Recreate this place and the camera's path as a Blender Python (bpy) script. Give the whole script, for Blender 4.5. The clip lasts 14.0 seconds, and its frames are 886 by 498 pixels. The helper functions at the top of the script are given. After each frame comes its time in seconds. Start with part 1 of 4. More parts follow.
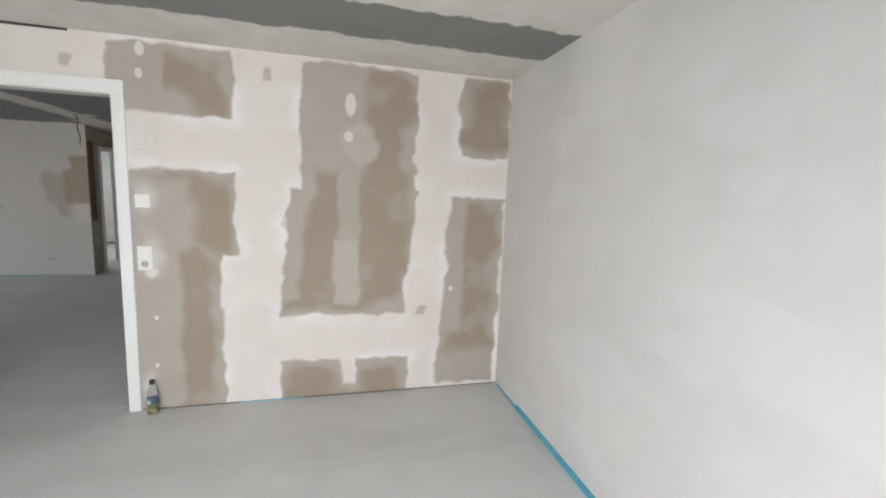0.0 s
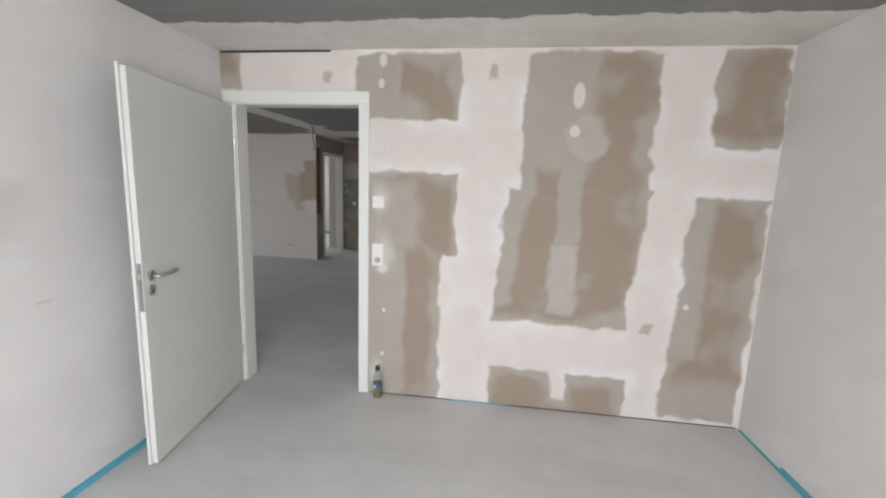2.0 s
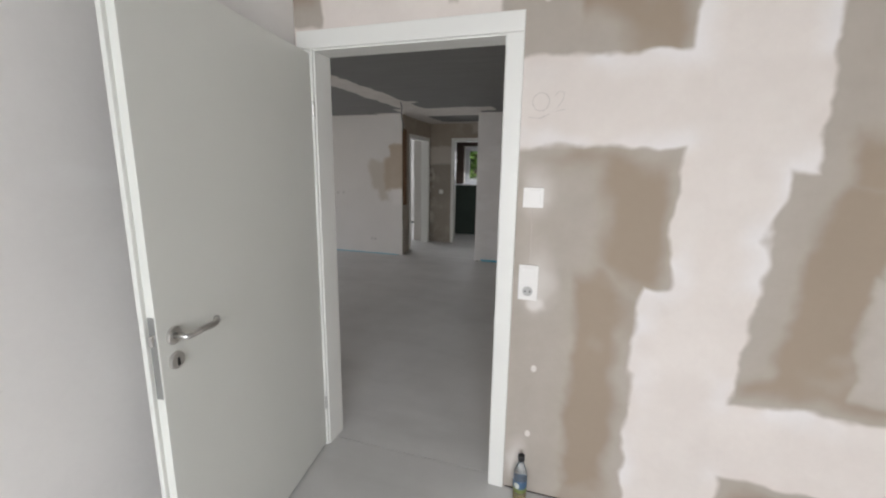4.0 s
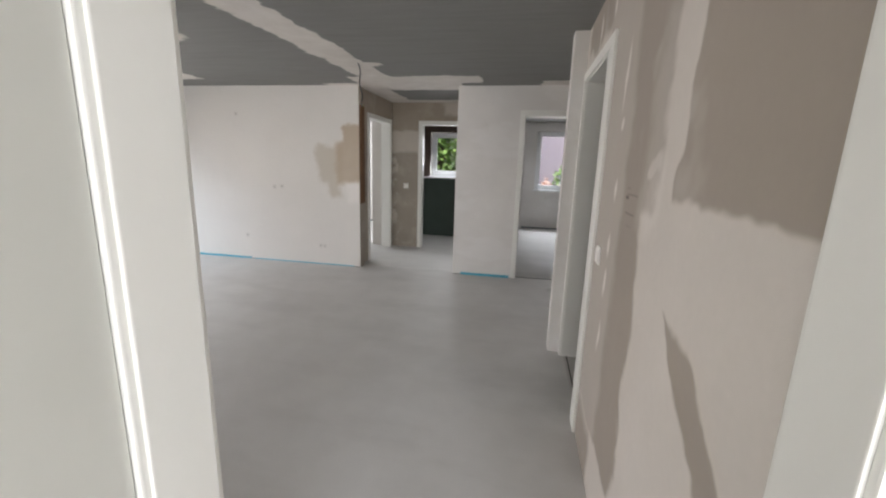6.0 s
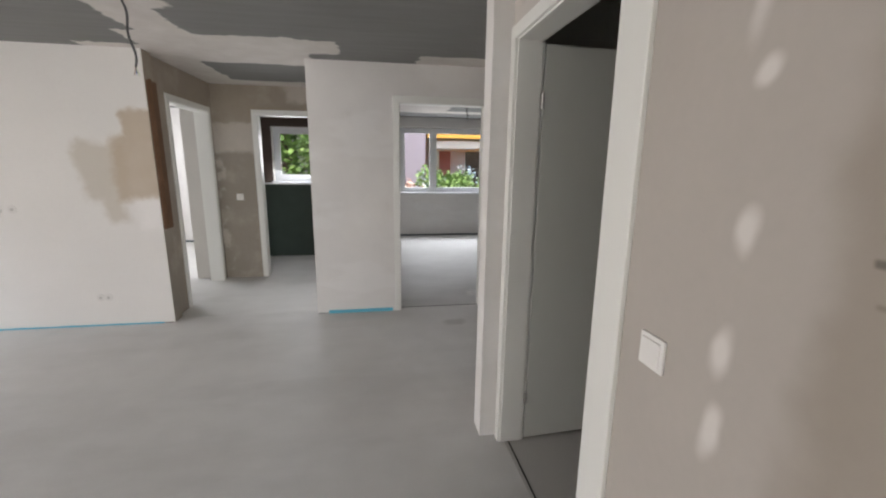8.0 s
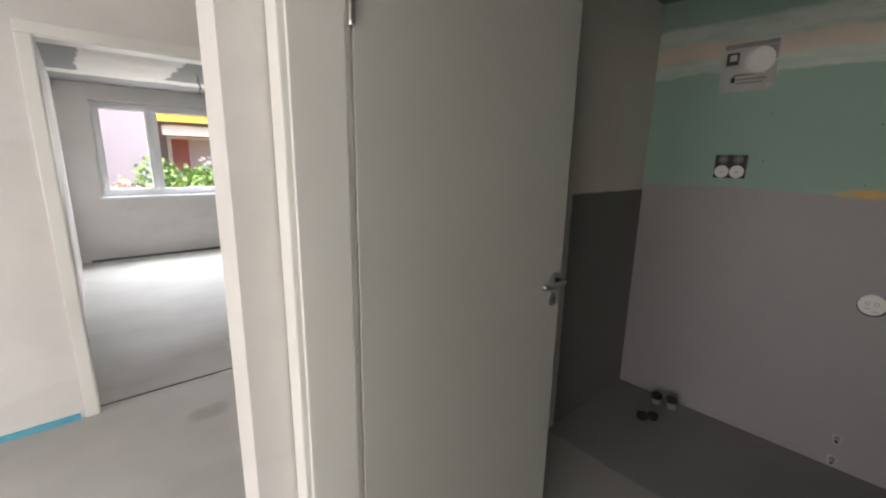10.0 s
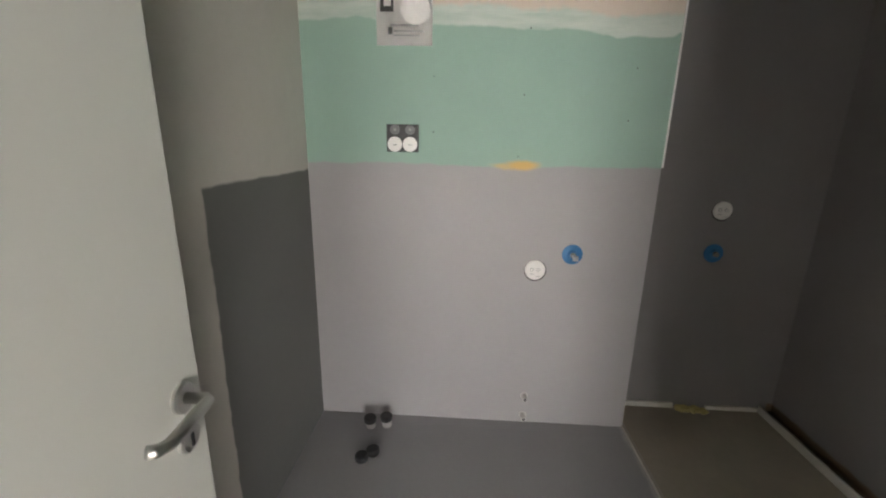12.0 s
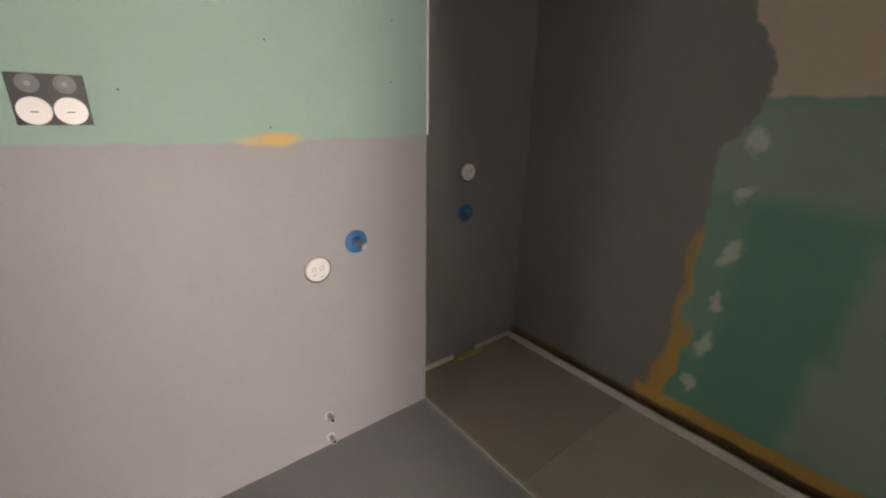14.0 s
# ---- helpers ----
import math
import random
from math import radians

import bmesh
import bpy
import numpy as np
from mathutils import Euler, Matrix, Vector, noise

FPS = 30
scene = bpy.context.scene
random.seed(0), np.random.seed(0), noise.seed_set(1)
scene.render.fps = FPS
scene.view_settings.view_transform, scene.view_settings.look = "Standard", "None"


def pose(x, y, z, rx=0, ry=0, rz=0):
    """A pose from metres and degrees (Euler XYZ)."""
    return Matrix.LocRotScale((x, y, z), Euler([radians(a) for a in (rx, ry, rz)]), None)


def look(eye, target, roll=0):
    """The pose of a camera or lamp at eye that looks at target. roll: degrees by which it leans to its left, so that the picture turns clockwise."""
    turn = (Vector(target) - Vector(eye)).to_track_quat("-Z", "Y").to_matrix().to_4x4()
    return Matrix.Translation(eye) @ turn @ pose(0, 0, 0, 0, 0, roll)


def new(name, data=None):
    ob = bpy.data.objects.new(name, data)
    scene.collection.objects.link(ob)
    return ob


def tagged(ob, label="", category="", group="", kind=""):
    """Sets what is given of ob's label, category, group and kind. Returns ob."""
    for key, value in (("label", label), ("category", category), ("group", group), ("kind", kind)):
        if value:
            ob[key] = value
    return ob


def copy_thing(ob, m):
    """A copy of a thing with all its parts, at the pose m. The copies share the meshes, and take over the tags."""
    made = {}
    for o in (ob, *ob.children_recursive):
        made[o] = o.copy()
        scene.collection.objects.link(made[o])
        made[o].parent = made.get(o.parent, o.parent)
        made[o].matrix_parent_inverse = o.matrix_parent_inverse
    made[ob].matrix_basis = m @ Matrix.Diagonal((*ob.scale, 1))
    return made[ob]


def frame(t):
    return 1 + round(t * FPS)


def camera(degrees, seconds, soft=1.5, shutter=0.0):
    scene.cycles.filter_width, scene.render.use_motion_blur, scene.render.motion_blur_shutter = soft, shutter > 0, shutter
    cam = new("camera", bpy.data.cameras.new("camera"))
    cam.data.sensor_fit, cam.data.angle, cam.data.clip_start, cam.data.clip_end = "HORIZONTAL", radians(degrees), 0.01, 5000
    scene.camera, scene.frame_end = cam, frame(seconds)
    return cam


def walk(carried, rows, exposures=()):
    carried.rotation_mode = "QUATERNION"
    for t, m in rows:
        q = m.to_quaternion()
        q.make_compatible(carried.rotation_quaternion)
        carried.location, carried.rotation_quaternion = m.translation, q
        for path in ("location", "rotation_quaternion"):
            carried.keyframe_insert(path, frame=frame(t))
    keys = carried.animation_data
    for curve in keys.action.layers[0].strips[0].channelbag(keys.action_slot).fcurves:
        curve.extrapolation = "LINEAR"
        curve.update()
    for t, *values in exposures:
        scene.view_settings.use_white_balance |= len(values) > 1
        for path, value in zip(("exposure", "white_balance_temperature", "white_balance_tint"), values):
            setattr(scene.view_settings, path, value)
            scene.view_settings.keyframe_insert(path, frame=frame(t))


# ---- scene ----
cam = camera(94.6, 14.0, soft=2.1)
PATH = [
    (0, (1.237, -2.912, 1.468), (1.733, -0.991, 1.211), 2.3),
    (0.5, (1.195, -2.928, 1.473), (1.427, -0.96, 1.207), 2.3),
    (1, (1.118, -2.899, 1.485), (1.12, -0.919, 1.202), 3.3),
    (1.5, (1.012, -2.791, 1.482), (0.858, -0.819, 1.188), 3.5),
    (2, (0.859, -2.666, 1.49), (0.603, -0.707, 1.181), 1.9),
    (2.5, (0.739, -2.514, 1.478), (0.314, -0.592, 1.125), 1.5),
    (3, (0.607, -2.279, 1.473), (0.011, -0.408, 1.098), 1.5),
    (3.5, (0.438, -2.022, 1.461), (-0.222, -0.173, 1.077), 1.5),
    (4, (0.224, -1.704, 1.476), (-0.368, 0.166, 1.089), 0.9),
    (6.3, (-0.505, -0.266, 1.443), (-0.857, 1.657, 1.019), 2),
    (6.5, (-0.553, -0.158, 1.453), (-0.897, 1.769, 1.043), 2.3),
    (7, (-0.662, 0.135, 1.443), (-0.8, 2.09, 1.044), 2.6),
    (7.2, (-0.692, 0.245, 1.455), (-0.722, 2.205, 1.062), 2),
    (9.3, (-0.573, 1.602, 1.435), (0.357, 3.314, 0.984), 1.3),
    (9.5, (-0.525, 1.695, 1.42), (0.525, 3.34, 0.981), 1.2),
    (10, (-0.356, 1.838, 1.451), (0.932, 3.307, 1.023), 1),
    (10.5, (-0.158, 2.009, 1.439), (1.465, 3.099, 1.02), 2),
    (11, (0.025, 2.15, 1.45), (1.859, 2.82, 1.014), 1),
    (11.5, (0.202, 2.21, 1.452), (2.117, 2.517, 0.964), 0.7),
    (12, (0.367, 2.214, 1.433), (2.297, 2.32, 0.921), 1.1),
    (12.5, (0.464, 2.242, 1.419), (2.389, 2.145, 0.887), 1.6),
    (13, (0.595, 2.363, 1.425), (2.45, 1.864, 0.868), 1),
    (13.5, (0.709, 2.43, 1.443), (2.376, 1.502, 0.845), 0.4),
    (14, (0.803, 2.402, 1.43), (2.293, 1.23, 0.79), 1),
]
walk(cam, [(t, look(eye, target, roll)) for t, eye, target, roll in PATH],
     exposures=[(0, 0.2, 6400, 12), (3, 0.15, 6450, 14), (4.2, 0.2, 6500, 14), (5.4, 0.55, 6550, 14), (6.3, 1.2, 6600, 14), (7.2, 1.15, 6600, 14), (9.5, 1.75, 6700, 15), (10.3, 2.25, 6850, 14),
                (11.0, 3.15, 6800, 12), (11.5, 3.7, 6700, 12), (12, 3.6, 6700, 13), (12.5, 3.75, 6700, 14), (13, 3.65, 6850, 17), (13.5, 3.6, 7100, 20), (14, 3.75, 7300, 20)])

# ---- light ----
world = bpy.data.worlds.new("sky")
scene.world = world
world.use_nodes = True
wt = world.node_tree
sky = wt.nodes.new("ShaderNodeTexSky")
sky.sky_type, sky.sun_disc = "NISHITA", False
sky.sun_elevation, sky.sun_rotation = radians(50), radians(200)
sky.dust_density, sky.air_density = 3.0, 1.0
wt.links.new(sky.outputs[0], wt.nodes["Background"].inputs[0])
wt.nodes["Background"].inputs[1].default_value = 0.15


def sun_lamp():
    d = bpy.data.lights.new("sun", "SUN")
    d.energy, d.angle, d.color = 1.5, radians(12), (1.0, 0.96, 0.9)
    ob = new("sun", d)
    ob.matrix_world = look((0, 0, 30), (-6, 16, 0))
    return ob


sun_lamp()


def window_lamp(name, eye, target, w, h, power, color=(0.93, 0.97, 1.0), spread=180):
    d = bpy.data.lights.new(name, "AREA")
    d.shape, d.size, d.size_y, d.energy, d.color = "RECTANGLE", w, h, power, color
    d.spread = radians(spread)
    ob = new(name, d)
    ob.matrix_world = look(eye, target)
    return ob


WARM, COOL = (1.0, 0.97, 0.935), (0.92, 0.97, 1.0)
window_lamp("window_light", (0.75, -4.64, 1.45), (-0.2, -2.5, -0.6), 2.0, 1.6, 122, COOL)
# fills window_5, an unseen opening added for light from the south-west
window_lamp("window_light", (-6.16, -0.65, 1.2), (0, -0.65, 1.2), 3.0, 1.9, 33, WARM)
window_lamp("window_light", (-6.16, 2.8, 1.55), (0, 2.3, 1.4), 1.8, 1.2, 13, WARM, 120)
window_lamp("sky_light", (-7.4, 1.9, 3.3), (-4.8, 4.1, 0.2), 1.6, 1.4, 160, (0.78, 0.89, 1.0))
window_lamp("sky_light", (0.8, 10.1, 3.3), (0.8, 7.4, 0.2), 2.4, 1.6, 165, (0.86, 0.93, 1.0))
window_lamp("window_light", (0.8, 8.93, 1.5), (0.8, 0, 1.2), 1.8, 1.1, 5.5, COOL)
window_lamp("window_light", (-1.81, 7.44, 1.56), (-1.81, 4.0, -0.6), 0.7, 0.7, 5, COOL)
window_lamp("window_light", (-4.66, 7.0, 1.5), (0, 7.0, 1.5), 1.5, 1.3, 26, COOL)

# ---- materials ----


class Graph:
    """A small writer of shader nodes over world positions."""

    def __init__(self, name):
        self.mat = bpy.data.materials.new(name)
        self.mat.use_nodes = True
        self.tree = self.mat.node_tree
        self.bsdf = self.tree.nodes["Principled BSDF"]
        self.pos = self.node("ShaderNodeNewGeometry").outputs["Position"]
        s = self.node("ShaderNodeSeparateXYZ")
        self.link(self.pos, s.inputs[0])
        self.x, self.y, self.z = s.outputs

    def node(self, kind, **values):
        n = self.tree.nodes.new(kind)
        for k, v in values.items():
            n.inputs[k.replace("_", " ")].default_value = v
        return n

    def link(self, a, b):
        self.tree.links.new(a, b)

    def op(self, kind, *args, clamp=False):
        n = self.tree.nodes.new("ShaderNodeMath")
        n.operation, n.use_clamp = kind, clamp
        for i, a in enumerate(args):
            if isinstance(a, (int, float)):
                n.inputs[i].default_value = a
            else:
                self.link(a, n.inputs[i])
        return n.outputs[0]

    def noise(self, scale, detail=3.0, rough=0.55, stretch=None, shift=0.0):
        v = self.pos
        if stretch or shift:
            m = self.node("ShaderNodeMapping")
            m.inputs["Scale"].default_value = stretch or (1, 1, 1)
            m.inputs["Location"].default_value = (shift, shift * 0.7, shift * 1.3)
            self.link(v, m.inputs[0])
            v = m.outputs[0]
        n = self.node("ShaderNodeTexNoise", Scale=scale, Detail=detail, Roughness=rough)
        self.link(v, n.inputs["Vector"])
        return n.outputs["Fac"]

    def step(self, value, a, b):
        n = self.tree.nodes.new("ShaderNodeMapRange")
        n.interpolation_type = "SMOOTHSTEP"
        self.link(value, n.inputs[0])
        n.inputs[1].default_value, n.inputs[2].default_value = a, b
        return n.outputs[0]

    def wobble(self, value, scale, amount, shift):
        a = self.op("MULTIPLY_ADD", self.noise(scale, 1.6, 0.5, shift=shift), 2 * amount, -amount)
        return self.op("ADD", value, a)

    def rect(self, u, v, u0, u1, v0, v1, soft=0.012, lean=0.0, narrow=0.0):
        """1 inside a patch; lean moves it sideways and narrow closes its right side, by height over v0."""
        if lean:
            u = self.op("SUBTRACT", u, self.op("MULTIPLY", self.op("SUBTRACT", v, v0), lean))
        right = u
        if narrow:
            right = self.op("ADD", u, self.op("MULTIPLY", self.op("SUBTRACT", v, v0), narrow))
        m = self.op("MULTIPLY", self.step(u, u0 - soft, u0 + soft), self.step(right, u1 + soft, u1 - soft))
        n = self.op("MULTIPLY", self.step(v, v0 - soft, v0 + soft), self.step(v, v1 + soft, v1 - soft))
        return self.op("MULTIPLY", m, n)

    def disc(self, u, v, cu, cv, ru, rv, soft=0.15):
        a = self.op("DIVIDE", self.op("SUBTRACT", u, cu), ru)
        b = self.op("DIVIDE", self.op("SUBTRACT", v, cv), rv)
        r = self.op("SQRT", self.op("ADD", self.op("MULTIPLY", a, a), self.op("MULTIPLY", b, b)))
        return self.step(r, 1 + soft, 1 - soft)

    def most(self, *masks):
        out = masks[0]
        for m in masks[1:]:
            out = self.op("MAXIMUM", out, m)
        return out

    def mix(self, fac, a, b):
        n = self.tree.nodes.new("ShaderNodeMix")
        n.data_type = "RGBA"
        if isinstance(fac, (int, float)):
            n.inputs[0].default_value = fac
        else:
            self.link(fac, n.inputs[0])
        for i, c in ((6, a), (7, b)):
            if isinstance(c, tuple):
                n.inputs[i].default_value = (*c, 1)
            else:
                self.link(c, n.inputs[i])
        return n.outputs[2]

    def shade(self, color, amount=0.12, scale=3.0, fine=60.0):
        """Uneven tone at two scales."""
        n = self.tree.nodes.new("ShaderNodeMix")
        n.data_type, n.blend_type = "RGBA", "MULTIPLY"
        n.inputs[0].default_value = 1.0
        if isinstance(color, tuple):
            n.inputs[6].default_value = (*color, 1)
        else:
            self.link(color, n.inputs[6])
        a = self.op("MULTIPLY_ADD", self.noise(scale, 4.0), 2 * amount, 1 - amount)
        b = self.op("MULTIPLY_ADD", self.noise(fine, 2.0), amount * 0.7, 1 - amount * 0.35)
        c = self.node("ShaderNodeCombineColor")
        f = self.op("MULTIPLY", a, b)
        for i in range(3):
            self.link(f, c.inputs[i])
        self.link(c.outputs[0], n.inputs[7])
        return n.outputs[2]

    def finish(self, color, rough=0.8, metal=0.0, bump=0.0, scale=40.0, height=None):
        if isinstance(color, tuple):
            self.bsdf.inputs["Base Color"].default_value = (*color, 1)
        else:
            self.link(color, self.bsdf.inputs["Base Color"])
        if isinstance(rough, (int, float)):
            self.bsdf.inputs["Roughness"].default_value = rough
        else:
            self.link(rough, self.bsdf.inputs["Roughness"])
        self.bsdf.inputs["Metallic"].default_value = metal
        if bump:
            b = self.node("ShaderNodeBump", Strength=bump, Distance=0.004)
            self.link(height if height is not None else self.noise(scale, 4.0), b.inputs["Height"])
            self.link(b.outputs[0], self.bsdf.inputs["Normal"])
        return self.mat


def plain(name, color, rough=0.6, metal=0.0, bump=0.0, amount=0.06, scale=4.0, fine=70.0):
    g = Graph(name)
    return g.finish(g.shade(color, amount, scale, fine), rough, metal, bump, 60.0)


CREAM, BOARD = (0.715, 0.65, 0.60), (0.345, 0.275, 0.21)


def partition_material():
    """Plasterboard wall with broad pale filler bands and bare board between them."""
    g = Graph("filled_plasterboard")
    u = g.wobble(g.wobble(g.x, 4.5, 0.055, 1.0), 13.0, 0.022, 4.0)
    v = g.wobble(g.wobble(g.z, 4.5, 0.05, 9.0), 13.0, 0.02, 7.0)
    fields = ((-0.09, 0.59, 1.90, 2.305, 0), (-1.15, -0.89, 2.09, 2.45, 0), (-0.05, 0.60, 1.03, 1.56, 0), (-0.05, 0.50, -0.2, 1.12, 0),
              (0.84, 1.70, 0.60, 1.50, 0.09), (0.985, 1.745, 1.36, 2.305, 0.02), (2.09, 2.452, 1.76, 2.315, 0), (1.965, 2.435, 0.02, 1.45, 0.05),
              (0.85, 1.26, -0.2, 0.29, 0), (1.36, 1.75, -0.2, 0.27, 0), (1.15, 1.50, -0.2, 0.08, 0))

    def nested(grow, soft, u=u, v=v):
        return g.most(*[g.rect(u, v, a - grow, b + grow, c - grow, d + grow, soft, lean, 0.036 if a > 1.9 and lean else 0.0) for a, b, c, d, lean in fields])

    bare = g.most(nested(0.0, 0.013), g.op("MULTIPLY", g.most(g.rect(u, v, -0.31, -0.25, 2.12, 2.19, 0.012), g.rect(u, v, 0.77, 0.825, 2.16, 2.235, 0.012), g.rect(u, v, 1.79, 1.845, 0.58, 0.66, 0.012, lean=0.4)), 0.8))
    core = nested(-0.05, 0.05, g.wobble(u, 3.2, 0.17, 41.0), g.wobble(v, 3.2, 0.16, 53.0))
    rim = nested(0.05, 0.06)
    film = g.most(
        g.rect(u, v, -0.05, 0.21, 1.85, 2.35, 0.02), g.rect(u, v, -0.05, 0.25, -0.1, 1.20, 0.03), g.rect(u, v, -0.05, 0.34, 1.05, 1.50, 0.05), g.disc(u, v, 1.34, 1.80, 0.15, 0.17),
        g.rect(u, v, 1.235, 1.375, 1.10, 1.70, 0.02), g.rect(u, v, 1.21, 1.39, 0.68, 1.15, 0.02), g.rect(u, v, 0.97, 1.42, 1.6, 2.3, 0.05), g.rect(u, v, 0.6, 0.955, 0.70, 1.70, 0.03, lean=0.14),
        g.rect(u, v, 1.9, 2.15, 0.45, 1.5, 0.03), g.rect(u, v, 1.9, 2.6, 0.0, 0.30, 0.08), g.op("MULTIPLY", g.step(g.noise(2.3, 3.0, shift=12.0), 0.56, 0.70), 0.6))
    dots = g.most(g.disc(g.x, g.z, 1.31, 2.05, 0.035, 0.075), g.disc(g.x, g.z, 1.30, 1.84, 0.03, 0.035), g.disc(g.x, g.z, 0.09, 2.26, 0.025, 0.04),
                  g.disc(g.x, g.z, 0.08, 2.12, 0.02, 0.03), g.disc(u, v, 0.10, 0.92, 0.035, 0.045, 0.6), g.disc(g.x, g.z, 0.11, 0.62, 0.012, 0.016),
                  g.disc(g.x, g.z, 0.10, 0.30, 0.012, 0.016), g.op("MULTIPLY", g.most(g.disc(u, v, 0.085, 1.385, 0.06, 0.09, 0.7), g.disc(u, v, 0.10, 1.02, 0.055, 0.12, 0.7), g.disc(u, v, 0.05, 0.16, 0.05, 0.09, 0.6)), 0.65), g.disc(g.x, g.z, 2.06, 0.78, 0.018, 0.018))
    halo = g.step(g.noise(6.0, 4.0, shift=3.0), 0.35, 0.75)
    cream = g.mix(halo, CREAM, (0.75, 0.69, 0.64))
    cream = g.mix(g.op("MULTIPLY", rim, g.step(g.noise(3.0, 2.0, shift=17.0), 0.4, 0.6)), cream, (0.80, 0.765, 0.745))
    board = g.mix(g.op("MULTIPLY", core, g.op("SUBTRACT", 1.0, film)), g.mix(g.noise(9.0, 3.0), (0.39, 0.345, 0.295), (0.47, 0.42, 0.365)), BOARD)
    c = g.mix(bare, cream, board)
    c = g.mix(g.op("MULTIPLY", g.most(g.rect(u, v, 1.225, 1.38, 0.70, 1.13, 0.02), g.disc(u, v, 1.36, 1.79, 0.12, 0.13)), g.op("MULTIPLY_ADD", g.noise(11.0, 3.0, shift=29.0), 0.5, 0.05)), c, (0.60, 0.555, 0.51))
    c = g.mix(g.op("MULTIPLY", dots, 0.75), c, (0.80, 0.76, 0.72))
    h = g.op("ADD", g.op("MULTIPLY", bare, -0.5), g.op("MULTIPLY", g.noise(50.0, 3.0), 0.25))
    return g.finish(g.shade(c, 0.07, 3.5, 40.0), 0.85, 0, 0.25, height=h)


def side_partition_material():
    """The living room side of the bathroom wall: grey filler over board, with white screw spots."""
    g = Graph("side_partition")
    u = g.wobble(g.wobble(g.y, 3.0, 0.12, 1.0), 11.0, 0.03, 4.0)
    v = g.wobble(g.wobble(g.z, 3.0, 0.10, 9.0), 11.0, 0.03, 7.0)
    bare = g.most(g.rect(u, v, 0.91, 1.80, 0.25, 1.36, 0.02, lean=0.01), g.rect(u, v, 0.875, 1.80, 1.30, 2.4, 0.02), g.rect(u, v, 0.05, 0.72, 1.38, 2.3, 0.012, lean=-0.12),
                  g.rect(u, v, 0.10, 0.28, 0.70, 1.08, 0.015, lean=1.0), g.rect(u, v, 1.30, 1.75, -0.1, 0.25, 0.03), g.rect(u, v, 1.75, 2.6, 2.1, 2.4, 0.03))
    film = g.most(g.rect(u, v, 1.22, 1.80, 0.2, 2.4, 0.05), g.op("MULTIPLY", g.rect(u, v, 0.80, 0.97, 1.25, 1.9, 0.05), 0.8), g.op("MULTIPLY", g.step(g.noise(2.6, 3.0, shift=8.0), 0.54, 0.68), 0.7))
    knob = g.most(g.disc(u, v, 0.905, 1.455, 0.03, 0.028, 0.4), g.op("MULTIPLY", g.rect(u, v, 0.84, 0.90, 1.20, 1.46, 0.03), 0.6))
    dots = g.most(*[g.disc(g.op("ADD", g.wobble(g.y, 9.0, 0.02, 6.0), g.op("MULTIPLY", g.op("SUBTRACT", g.z, z), 0.12)), g.wobble(g.z, 9.0, 0.03, 16.0), 1.37 + d, z, 0.020, h, 0.6)
                    for d, z, h in ((0, 1.11, 0.045), (0, 0.95, 0.045), (0.0, 0.71, 0.06), (0.0, 1.608, 0.025), (-0.01, 1.343, 0.04), (0.02, 1.80, 0.10), (0.42, 2.2, 0.05), (0.8, 2.18, 0.06))], g.op("MULTIPLY", knob, 0.55))
    mark_u, mark_v = g.wobble(g.y, 40.0, 0.006, 2.0), g.wobble(g.z, 25.0, 0.004, 3.0)
    scuff = g.most(g.op("MULTIPLY", g.rect(mark_u, mark_v, 1.13, 1.172, 1.329, 1.341, 0.004), 0.75), g.op("MULTIPLY", g.rect(mark_u, mark_v, 1.02, 1.16, 1.344, 1.350, 0.004, lean=0), 0.4),
                   g.op("MULTIPLY", g.rect(mark_u, mark_v, 1.04, 1.158, 1.277, 1.283, 0.005), 0.5), g.op("MULTIPLY", g.rect(mark_u, mark_v, 1.12, 1.165, 1.365, 1.37, 0.005), 0.3),
                   g.op("MULTIPLY", g.rect(mark_u, mark_v, 1.06, 1.13, 1.236, 1.241, 0.006), 0.25))
    c = g.mix(bare, (0.60, 0.555, 0.51), g.mix(film, (0.345, 0.30, 0.258), (0.45, 0.41, 0.37)))
    c = g.mix(g.op("MULTIPLY", dots, 0.85), c, (0.74, 0.70, 0.66))
    c = g.mix(scuff, c, (0.1, 0.09, 0.08))
    return g.finish(g.shade(c, 0.08, 3.0, 40.0), 0.85, 0, 0.2)


def far_wall_material():
    g = Graph("pale_plaster_brown_patch")
    u = g.wobble(g.wobble(g.x, 4.0, 0.07, 1.0), 18.0, 0.03, 4.0)
    v = g.wobble(g.wobble(g.z, 4.0, 0.07, 9.0), 18.0, 0.03, 7.0)
    patch = g.most(g.rect(u, v, -2.72, -2.40, 1.12, 1.85, 0.025), g.rect(u, v, -2.83, -2.60, 1.10, 1.66, 0.04))
    smear = g.rect(u, v, -3.06, -2.70, 1.10, 1.58, 0.045, lean=-0.12)
    foot = g.rect(u, v, -2.94, -2.76, 0.93, 1.20, 0.05, lean=-0.2)
    c = g.mix(g.op("MULTIPLY", g.most(smear, foot), 0.6), (0.76, 0.735, 0.70), (0.50, 0.44, 0.35))
    c = g.mix(g.op("MULTIPLY", patch, g.op("MULTIPLY_ADD", g.noise(3.5, 3.0, shift=6.0), 0.35, 0.68, clamp=True)), c, (0.50, 0.405, 0.30))
    low = g.rect(u, v, -2.70, -2.52, 0.85, 1.12, 0.05)
    c = g.mix(low, c, (0.82, 0.79, 0.76))
    return g.finish(g.shade(c, 0.05, 2.0, 40.0), 0.85, 0, 0.15)


